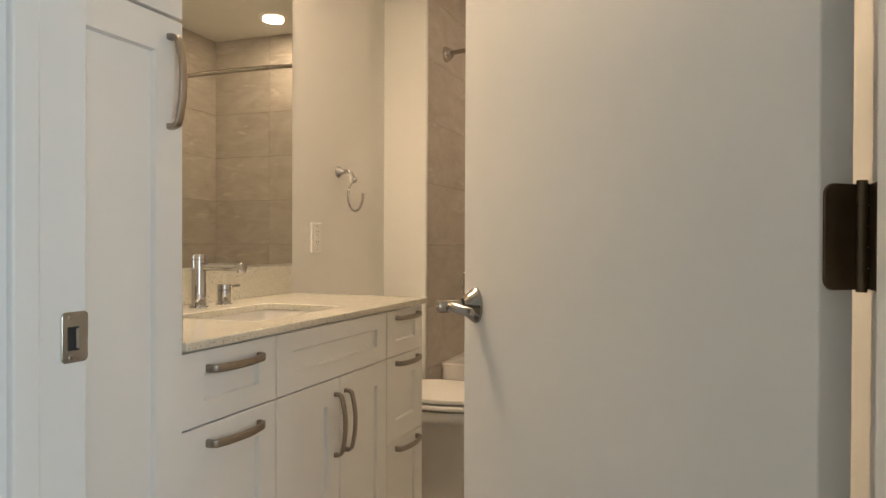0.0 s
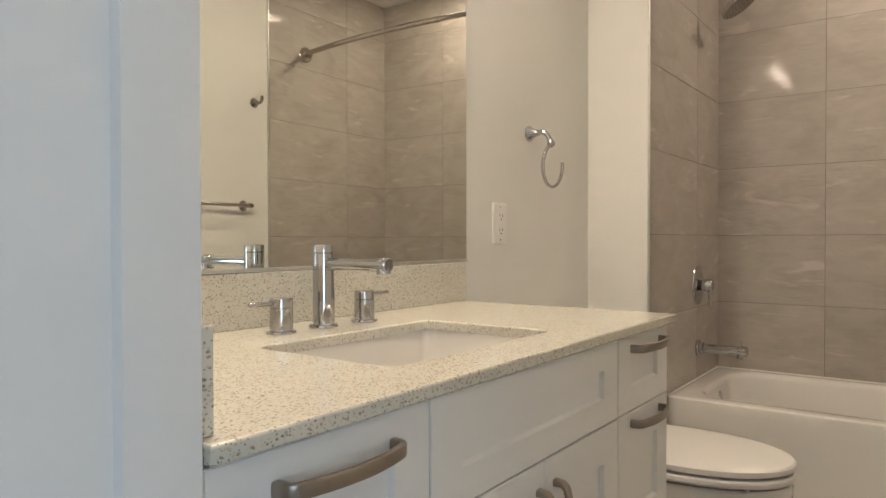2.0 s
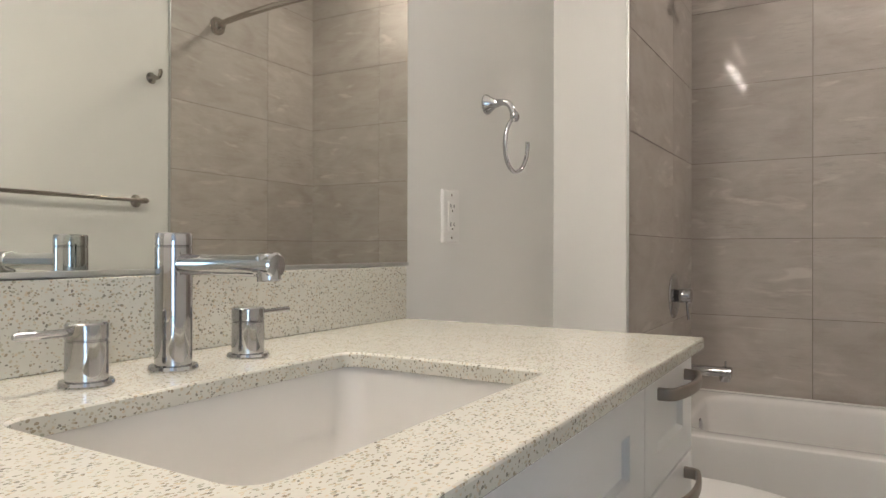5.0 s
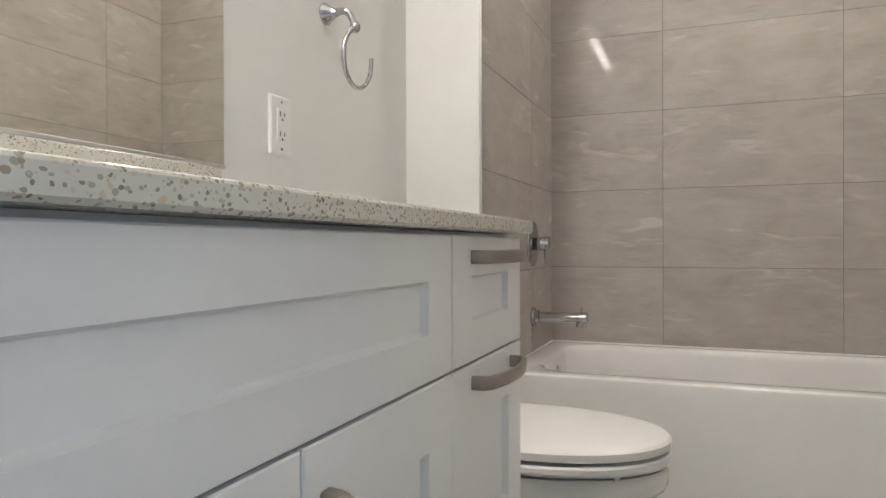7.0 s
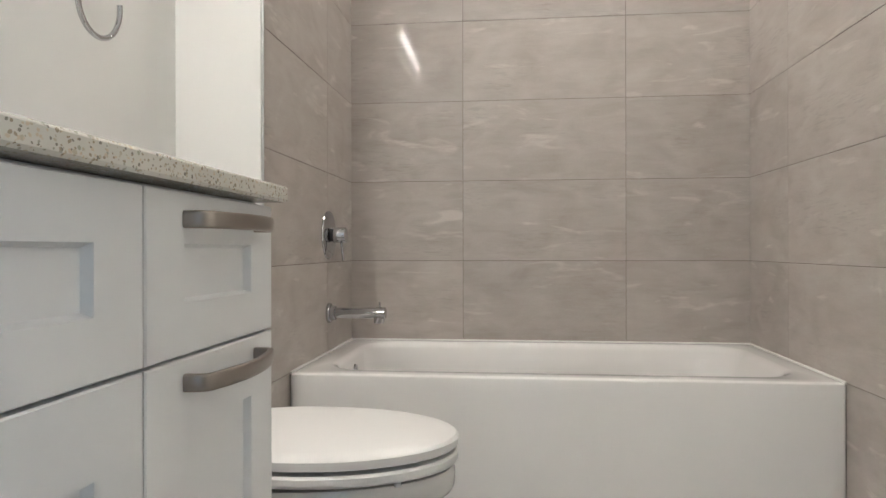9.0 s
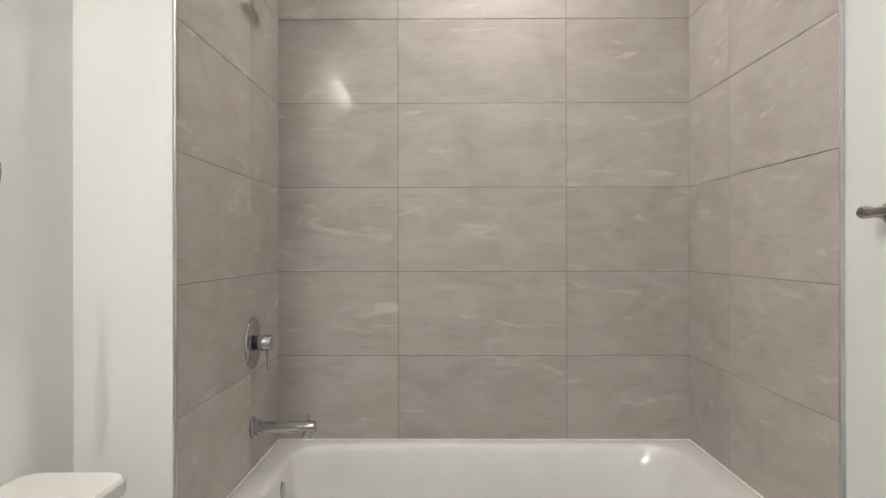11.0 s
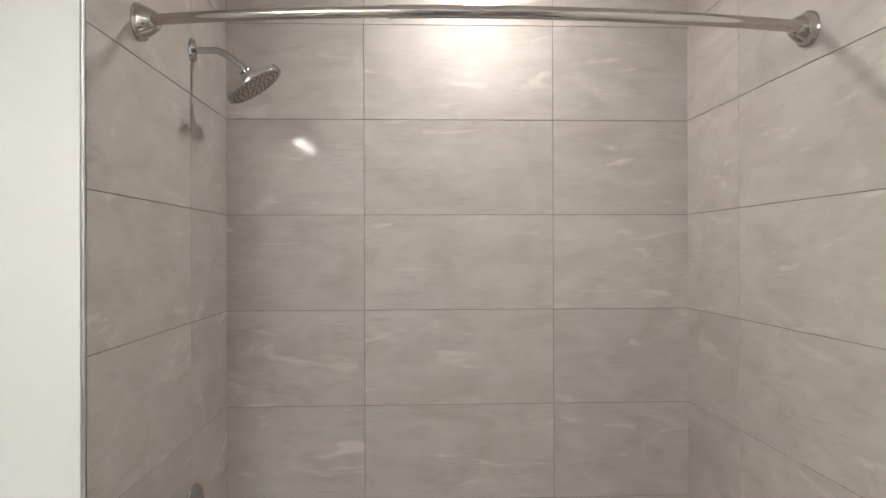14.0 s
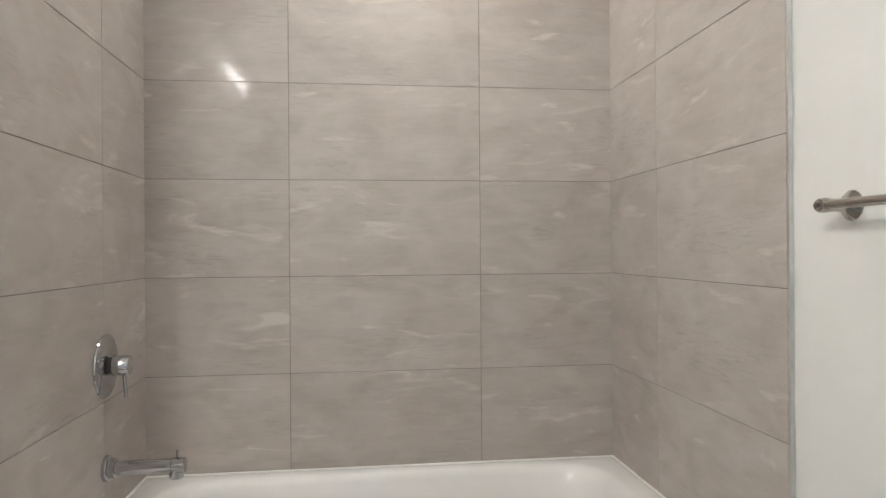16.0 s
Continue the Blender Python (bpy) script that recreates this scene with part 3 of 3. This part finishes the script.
# tall linen cabinet
linen = empty("linen_cabinet", -1.24, 0.92, 0.0)
tagged(linen, "tall white shaker linen cabinet beside the vanity", "cabinet")
LF, LY0, LY1 = -0.945, 0.727, 1.1095
box("body", (WX + 0.002, LY0, 0.0), (LF - 0.0205, LY1, 2.40), CAB, linen, 0.001)
low = shaker("cabinet_door", LY0 + 0.004, LY1 - 0.001, 0.105, 1.5265, LF, linen, 0.066, 0.066)
high = shaker("cabinet_door", LY0 + 0.004, LY1 - 0.001, 1.5325, 2.395, LF, linen, 0.066, 0.066)
pull(LY1 - 0.034, 1.41, True, low, LF)
pull(LY1 - 0.034, 1.652, True, high, LF)

# outlet
outlet = empty("wall_outlet", WX, 2.503, 1.139)
tagged(outlet, "white duplex wall outlet with cover plate", "outlet")
OY, OZ = 2.503, 1.139
bm = bmesh.new()


def yz(x, y0, y1, z0, z1, r):
    return [Vector((x, p.x, p.y)) for p in rrect(y0, y1, z0, z1, r, 0, 4)]


loft(bm, [yz(WX, OY - 0.037, OY + 0.037, OZ - 0.0605, OZ + 0.0605, 0.003), yz(WX + 0.004, OY - 0.037, OY + 0.037, OZ - 0.0605, OZ + 0.0605, 0.003), yz(WX + 0.0065, OY - 0.034, OY + 0.034, OZ - 0.0575, OZ + 0.0575, 0.003)])
finish("cover_plate", bm, PLASTIC, outlet)
box("receptacle", (WX + 0.006, OY - 0.0165, OZ - 0.0335), (WX + 0.0085, OY + 0.0165, OZ + 0.0335), PLASTIC, outlet, 0.001)
# slots aren't cut in: raised black pieces carry their inner shade as colour
for zc in (OZ - 0.0205, OZ + 0.0205):
    box("slot_shade", (WX + 0.008, OY - 0.0085, zc - 0.002), (WX + 0.0089, OY - 0.0058, zc + 0.008), DARK, outlet)
    box("slot_shade", (WX + 0.008, OY + 0.0058, zc - 0.001), (WX + 0.0089, OY + 0.0085, zc + 0.007), DARK, outlet)
    lathe("ground_slot_shade", [(0.0026, 0.008), (0.0026, 0.0089)], along((WX, OY, zc - 0.008), (1, 0, 0)), DARK, outlet, 10)
for zc in (OZ - 0.0485, OZ + 0.0485):
    lathe("screw", [(0.003, 0.006), (0.003, 0.0072), (0.0015, 0.0075)], along((WX, OY, zc), (1, 0, 0)), NICKEL, outlet, 12)

# towel ring
RY, RZ = 2.685, 1.428
ring = empty("towel_ring", WX, RY, RZ)
tagged(ring, "chrome open towel ring on the wall", "towel ring")
lathe("mount", [(0.025, 0.0), (0.0255, 0.003), (0.023, 0.008), (0.016, 0.017), (0.011, 0.027), (0.0095, 0.034)], along((WX, RY, RZ), (1, 0, 0)), CHROME, ring, 32)
arm = bezier((WX + 0.03, RY, RZ), (WX + 0.05, RY, RZ + 0.004), (WX + 0.068, RY + 0.004, RZ + 0.004), (WX + 0.074, RY + 0.008, RZ - 0.04), 10)
tube("arm", arm, [0.0095, 0.009, 0.0085, 0.008, 0.008, 0.008, 0.008, 0.008, 0.008, 0.0085, 0.006], CHROME, ring)
lathe("knuckle", [(0.0005, -0.0135), (0.007, -0.012), (0.0115, -0.006), (0.0125, 0.0), (0.0115, 0.006), (0.007, 0.012), (0.0005, 0.0135)], pose(WX + 0.074, RY + 0.010, RZ - 0.036), CHROME, ring, 24)
ra, rb = 0.066, 0.066
pts = []
for i in range(41):
    a = radians(100 + 275 * i / 40)
    pts.append((WX + 0.072 + 0.004 * math.sin(a), RY + 0.026 + ra * math.cos(a), RZ - 0.104 + rb * math.sin(a)))
tube("hoop", [(WX + 0.074, RY + 0.016, RZ - 0.034)] + pts, 0.0056, CHROME, ring, 14)

# towel bar and hook on the opposite wall
bar = empty("towel_bar", RX, 2.63, 1.262)
tagged(bar, "brushed nickel towel bar on the wall", "towel bar")
for y, s in ((2.35, -1), (2.967, 1)):
    lathe("post", [(0.026, 0.0), (0.0265, 0.003), (0.022, 0.008), (0.013, 0.018), (0.0105, 0.034), (0.0120, 0.045), (0.0130, 0.053), (0.010, 0.062), (0.0005, 0.063)], along((RX, y, 1.262), (-1, 0, 0)), NICKEL, bar, 28)
    lathe("finial", [(0.0105, -0.002), (0.0125, 0.004), (0.0125, 0.009), (0.0095, 0.011), (0.0105, 0.014), (0.006, 0.021), (0.0005, 0.0225)], along((RX - 0.053, y, 1.262), (0, s, 0)), NICKEL, bar, 24)
tube("rail", [(RX - 0.053, 2.35, 1.262), (RX - 0.053, 2.967, 1.262)], 0.0082, NICKEL, bar, 20)
hook = empty("robe_hook", RX, 3.04, 1.785)
tagged(hook, "brushed nickel robe hook on the wall", "hook")
lathe("mount", [(0.024, 0.0), (0.0245, 0.003), (0.020, 0.009), (0.012, 0.02), (0.009, 0.03)], along((RX, 3.04, 1.785), (-1, 0, 0)), NICKEL, hook, 28)
tube("prong", bezier((RX - 0.024, 3.04, 1.785), (RX - 0.05, 3.04, 1.775), (RX - 0.062, 3.04, 1.785), (RX - 0.06, 3.04, 1.815), 8), [0.009, 0.0085, 0.008, 0.0075, 0.0075, 0.0075, 0.008, 0.009, 0.006], NICKEL, hook)

# ---- toilet ----
TY, TIP = 2.745, -0.765
toilet = empty("toilet", -1.1, TY, 0.0)
TOP = 0.017
tagged(toilet, "white porcelain toilet with closed oval lid", "toilet")


def egg(back, tip, half, z, n=48, cy=TY):
    """An elongated bowl's outline: a long rounded front, a squarer back."""
    mid = back + (tip - back) * 0.42
    out = []
    for i in range(n):
        a = 2 * math.pi * i / n
        ca, sa = math.cos(a), math.sin(a)
        if ca >= 0:
            out.append(Vector((mid + (tip - mid) * ca, cy + half * sa, z + TOP * min(1, z / 0.3))))
        else:
            e = 0.62
            out.append(Vector((mid - (mid - back) * abs(ca) ** e, cy + half * math.copysign(abs(sa) ** 0.8, sa), z + TOP * min(1, z / 0.3))))
    return out


bm = bmesh.new()
loft(bm, [egg(-1.36, -0.95, 0.112, 0.0), egg(-1.36, -0.95, 0.112, 0.02), egg(-1.36, -0.965, 0.100, 0.06), egg(-1.36, -0.955, 0.102, 0.14), egg(-1.36, -0.925, 0.115, 0.21), egg(-1.35, -0.885, 0.133, 0.27), egg(-1.34, -0.835, 0.153, 0.325), egg(-1.335, -0.800, 0.167, 0.362),
          egg(-1.33, -0.786, 0.1735, 0.381), egg(-1.33, -0.778, 0.1775, 0.386), egg(-1.33, -0.773, 0.180, 0.396), egg(-1.33, -0.772, 0.181, 0.420), egg(-1.325, -0.778, 0.176, 0.430)])
finish("bowl", bm, PORCELAIN, toilet, smooth=True)
bm = bmesh.new()
loft(bm, [egg(-1.24, -0.776, 0.178, 0.4375), egg(-1.243, -0.769, 0.1835, 0.440), egg(-1.243, -0.767, 0.188, 0.446), egg(-1.243, -0.767, 0.188, 0.456), egg(-1.243, -0.771, 0.183, 0.460)])
finish("seat", bm, PLASTIC, toilet, smooth=True)
bm = bmesh.new()
loft(bm, [egg(-1.25, -0.775, 0.178, 0.4665), egg(-1.252, -0.768, 0.1875, 0.469), egg(-1.252, -0.766, 0.189, 0.484), egg(-1.25, -0.771, 0.181, 0.4895), egg(-1.235, -0.80, 0.155, 0.4925), egg(-1.18, -0.90, 0.09, 0.4945), egg(-1.10, -1.0, 0.03, 0.495)])
finish("lid", bm, PLASTIC, toilet, smooth=True)
for s in (-1, 1):
    lathe("bumper", [(0.006, 0.4455), (0.006, 0.4575)], pose(-0.86, TY + s * 0.12, 0), PLASTIC, toilet, 12)
    tube("lid_hinge", [(-1.262, TY + s * 0.055, 0.466), (-1.262, TY + s * 0.10, 0.466)], 0.013, PLASTIC, toilet)
bm = bmesh.new()
loft(bm, [rrect(WX + 0.02, -1.335, TY - 0.18, TY + 0.18, 0.035, 0.40), rrect(WX + 0.012, -1.32, TY - 0.20, TY + 0.20, 0.04, 0.50), rrect(WX + 0.010, -1.315, TY - 0.205, TY + 0.205, 0.04, 0.715)])
finish("tank", bm, PORCELAIN, toilet, smooth=True)
bm = bmesh.new()
loft(bm, [rrect(WX + 0.008, -1.308, TY - 0.212, TY + 0.212, 0.04, 0.716), rrect(WX + 0.006, -1.305, TY - 0.215, TY + 0.215, 0.042, 0.722), rrect(WX + 0.006, -1.305, TY - 0.215, TY + 0.215, 0.042, 0.742), rrect(WX + 0.012, -1.311, TY - 0.209, TY + 0.209, 0.04, 0.749)])
finish("tank_lid", bm, PORCELAIN, toilet, smooth=True)

# ---- bathtub ----
TX0, TX1, TF, TB, TR = -1.2945, 0.1925, 3.338, 4.0645, 0.500
tub = empty("bathtub", (TX0 + TX1) / 2, (TF + TB) / 2, 0.0)
tagged(tub, "white alcove bathtub with plain apron front", "bathtub")


def shell(d, z, r=0.012, f=0.0):
    return rrect(TX0 + d, TX1 - d, TF + d + f, TB - d, r, z, 8)


def hollow(dl, dr, df, db, r, z):
    return rrect(TX0 + dl, TX1 - dr, TF + df, TB - db, r, z, 8)


bm = bmesh.new()
loft(bm, [shell(0, 0.0), shell(0, 0.46, 0.012), shell(0, TR - 0.012), shell(0.0015, TR - 0.005), shell(0.006, TR - 0.001, 0.014), shell(0.012, TR, 0.016),
          hollow(0.070, 0.062, 0.070, 0.045, 0.13, TR - 0.0005), hollow(0.078, 0.072, 0.078, 0.053, 0.13, TR - 0.003), hollow(0.085, 0.082, 0.085, 0.060, 0.13, TR - 0.009), hollow(0.090, 0.093, 0.090, 0.066, 0.13, TR - 0.022), hollow(0.10, 0.145, 0.10, 0.075, 0.14, TR - 0.12),
          hollow(0.12, 0.24, 0.12, 0.095, 0.14, 0.18), hollow(0.15, 0.36, 0.15, 0.125, 0.12, 0.135), hollow(0.24, 0.45, 0.22, 0.20, 0.11, 0.12)], False, True)
finish("shell", bm, ACRYLIC, tub, smooth=True)
lathe("overflow_cover", [(0.028, -0.004), (0.030, 0.002), (0.028, 0.007), (0.018, 0.010), (0.0005, 0.0105)], along((TX0 + 0.092, 3.735, 0.43), (1, 0, 0.1)), CHROME, tub, 28)
lathe("drain", [(0.036, 0.118), (0.036, 0.124), (0.02, 0.126), (0.0005, 0.126)], pose(-0.98, 3.70, 0), CHROME, tub, 24)
bm = bmesh.new()
add_box(bm, (TX0 - 0.0005, TF + 0.004, TR - 0.004), (TX0 + 0.006, TB, TR + 0.004), 0.0015)
add_box(bm, (TX1 - 0.006, TF + 0.004, TR - 0.004), (TX1 + 0.0005, TB, TR + 0.004), 0.0015)
add_box(bm, (TX0, TB - 0.006, TR - 0.004), (TX1, TB + 0.0005, TR + 0.004), 0.0015)
tagged(finish("caulk_bead", bm, CAULK, tub), "white caulk along the tiles")

# ---- shower fittings ----
PX, PY = -1.295, 3.738
valve = empty("shower_valve", PX, PY, 0.897)
tagged(valve, "chrome round shower valve with lever", "shower valve")
lathe("escutcheon", [(0.082, 0.0), (0.083, 0.002), (0.081, 0.0055), (0.070, 0.009), (0.03, 0.012), (0.0005, 0.0122)], along((PX, PY, 0.897), (1, 0, 0)), CHROME, valve, 48)
lathe("sleeve", [(0.022, 0.009), (0.022, 0.022)], along((PX, PY, 0.897), (1, 0, 0)), DARK, valve, 28)
knob = lathe("knob", [(0.024, 0.021), (0.0262, 0.023), (0.0262, 0.060), (0.0245, 0.0625), (0.0005, 0.063)], along((PX, PY, 0.897), (1, 0, 0)), CHROME, valve, 36)
tube("lever", [(PX + 0.046, PY, 0.880), (PX + 0.049, PY, 0.85), (PX + 0.052, PY, 0.812), (PX + 0.0521, PY, 0.810)], [0.0045, 0.0045, 0.0045, 0.002], CHROME, valve, 14)
spout = empty("tub_spout", PX, PY, 0.632)
tagged(spout, "chrome tub spout with diverter pin", "tub spout")
lathe("flange", [(0.034, 0.0), (0.0345, 0.003), (0.033, 0.010), (0.026, 0.012), (0.025, 0.026), (0.0195, 0.028)], along((PX, PY, 0.632), (1, 0, 0)), CHROME, spout, 36)
bm = bmesh.new()
add_tube(bm, [(PX + 0.02, PY, 0.632), (PX + 0.170, PY, 0.632)], 0.0185, 28)
add_tube(bm, [(PX + 0.165, PY, 0.632), (PX + 0.167, PY, 0.632), (PX + 0.196, PY, 0.632), (PX + 0.1985, PY, 0.632)], [0.0184, 0.0205, 0.0205, 0.0185], 28)
add_tube(bm, [(PX + 0.176, PY, 0.628), (PX + 0.176, PY, 0.602), (PX + 0.176, PY, 0.599)], [0.0185, 0.0185, 0.0165], 24)
add_tube(bm, [(PX + 0.178, PY, 0.645), (PX + 0.178, PY, 0.670), (PX + 0.178, PY, 0.671)], [0.003, 0.003, 0.0045], 12)
finish("body", bm, CHROME, spout, smooth=True)

shower = empty("wall_shower", PX, PY, 2.146)
tagged(shower, "chrome round shower head on a bent arm", "shower head")
lathe("flange", [(0.031, 0.0), (0.0315, 0.002), (0.028, 0.007), (0.014, 0.011), (0.011, 0.013)], along((PX, PY, 2.146), (1, 0, 0)), CHROME, shower, 36)
tube("arm", [(PX + 0.005, PY, 2.146)] + bezier((PX + 0.050, PY, 2.146), (PX + 0.078, PY, 2.146), (PX + 0.083, PY, 2.141), (PX + 0.14, PY, 2.097), 12), 0.0095, CHROME, shower, 18)
AX = Vector((0.56, 0.05, -0.83)).normalized()
HC = Vector((PX + 0.163, PY, 2.064))
HC.z -= 0.006
base = along(HC, AX)
lathe("ball_joint", [(0.011, -0.047), (0.0165, -0.044), (0.0170, -0.037), (0.0140, -0.034), (0.021, -0.030), (0.022, -0.016), (0.026, -0.010)], base, CHROME, shower, 28)
lathe("head", [(0.020, -0.014), (0.030, -0.011), (0.070, -0.008), (0.080, -0.004), (0.0825, 0.003), (0.0815, 0.010), (0.078, 0.012)], base, CHROME, shower, 56)
lathe("face_plate", [(0.0775, 0.0105), (0.077, 0.0128), (0.060, 0.0135), (0.0005, 0.0138)], base, NICKEL, shower, 48)
bm = bmesh.new()
for rr, cnt in ((0.012, 6), (0.026, 12), (0.041, 18), (0.056, 24), (0.068, 28)):
    for i in range(cnt):
        a = 2 * math.pi * i / cnt + rr * 40
        p = base @ Vector((rr * math.cos(a), rr * math.sin(a), 0.0128))
        add_tube(bm, [p, p + AX * 0.0024], 0.0019, 6)
tagged(finish("nozzles", bm, RUBBER, shower), "dark rubber spray nozzles", kind="stuff")

rod = empty("shower_rod", -0.55, 3.385, 2.10)
tagged(rod, "curved nickel shower curtain rod between the tiled walls", "shower rod")
RZ0, RYE, BOW = 2.102, 3.385, 0.075
for x, s in ((PX, 1), (0.1925, -1)):
    lathe("end_flange", [(0.040, 0.0), (0.041, 0.003), (0.040, 0.008), (0.036, 0.011), (0.035, 0.016), (0.026, 0.034), (0.019, 0.044), (0.016, 0.046)], along((x, RYE, RZ0), (s, -0.18, 0)), ROD, rod, 40)


def rod_point(x):
    u = (x + 0.551) / 0.73
    return (x, RYE - 0.012 - BOW * (1 - u * u), RZ0)


tube("outer_tube", [rod_point(-0.745 + 0.915 * i / 24) for i in range(25)], 0.0136, ROD, rod, 24)
tube("inner_tube", [rod_point(-1.275 + 0.535 * i / 18) for i in range(19)], 0.0120, ROD, rod, 24)

tube("collar", [rod_point(-0.752 + 0.012 * i / 2) for i in range(3)], 0.0146, ROD, rod, 24)

# recessed downlight
down = empty("downlight", -0.5, 3.74, CEIL)
tagged(down, "round recessed ceiling light over the bathtub", "ceiling light")
lathe("trim_ring", [(0.088, 0.0), (0.088, -0.004), (0.070, -0.008), (0.064, -0.006), (0.064, -0.001)], pose(-0.5, 3.74, CEIL), PLASTIC, down, 48)
lathe("lens", [(0.063, -0.0005), (0.063, -0.005), (0.03, -0.006), (0.0005, -0.006)], pose(-0.5, 3.74, CEIL), GLOW2, down, 40)

# tile edge trims
for name, x0, x1, yy in (("tile_trim_west", -1.2990, -1.2935, 3.1415), ("tile_trim_east", RX - 0.0112, RX - 0.0004, 3.1250)):
    structure(box(name, (x0, yy + 0.0005, 0.0), (x1, yy + 0.0055, CEIL - 0.0005), TRIM, None, 0.001), "satin aluminium tile edging strip", "trim")

# baseboards
for name, lo, hi in (("baseboard_west", (WX, VY1 + 0.002, 0.0), (WX + 0.012, JOG, 0.10)), ("baseboard_jog", (WX + 0.012, JOG - 0.012, 0.0), (-1.3135, JOG, 0.10)), ("baseboard_east", (RX - 0.012, SY1, 0.0), (RX, 3.1245, 0.10))):
    structure(box(name, lo, hi, JAMB, None, 0.002), "white painted baseboard", "baseboard")

# ---- tiles ----
PITCH, ROW0, JOINT = 0.3055, 1.415, 0.0019
ROWS_Z = [0.0] + [ROW0 + PITCH * k for k in range(-4, 4)] + [CEIL]
mesh_cache = {}


def tile(size, parent, m, mat, name="tile", thick=0.009):
    key = (round(size[0], 4), round(size[1], 4), mat.name)
    if key not in mesh_cache:
        bm2 = bmesh.new()
        a, b = size[0] / 2, size[1] / 2
        lo = [Vector((x * a, 0, z * b)) for x, z in ((-1, -1), (1, -1), (1, 1), (-1, 1))]
        c2 = 0.0006
        loft(bm2, [lo, [p + Vector((0, -thick + c2, 0)) for p in lo], [Vector((p.x * (a - c2) / a, -thick, p.z * (b - c2) / b)) for p in lo]])
        bmesh.ops.recalc_face_normals(bm2, faces=bm2.faces)
        me = bpy.data.meshes.new(name)
        bm2.to_mesh(me)
        bm2.free()
        me.materials.append(mat)
        mesh_cache[key] = me
    ob = new(name, mesh_cache[key])
    ob.matrix_basis = m
    return attach(ob, parent)


def tile_wall(parent, spans, low, place):
    for z0, z1 in zip(ROWS_Z, ROWS_Z[1:]):
        for u0, u1, cut in spans:
            a = max(z0, low) if not cut else z0
            if z1 - a < 0.02:
                continue
            tile((u1 - u0 - JOINT, z1 - a - JOINT), parent, place((u0 + u1) / 2, (a + z1) / 2), TILE)


tile_wall(wall_north, [(-1.302, -0.86, 0), (-0.86, -0.25, 0), (-0.25, 0.198, 0)], 0.45, lambda u, z: pose(u, BACK - 0.001, z))
tile_wall(bed_west, [(3.153, 3.73, 1), (3.73, BACK - 0.0105, 1)], 0.0, lambda u, z: pose(-1.3042, u, z, 0, 0, 90))
tile_wall(bed_east, [(3.132, 3.72, 1), (3.72, BACK - 0.0105, 1)], 0.0, lambda u, z: pose(RX - 0.0015, u, z, 0, 0, -90))
for i in range(6):
    for j in range(6):
        x0, x1 = max(WX, -1.6 + 0.6 * j - 0.3 * (i % 2)), min(RX, -1.0 + 0.6 * j - 0.3 * (i % 2))
        y0, y1 = SY0 + 0.065 + 0.46 * i, SY0 + 0.065 + 0.46 * (i + 1)
        y1 = min(y1, 3.36)
        if x1 - x0 > 0.05 and y1 - y0 > 0.05:
            tile((x1 - x0 - 0.003, y1 - y0 - 0.003), floor_slab, pose((x0 + x1) / 2, (y0 + y1) / 2, -0.0085, -90, 0, 0), FLOORTILE)
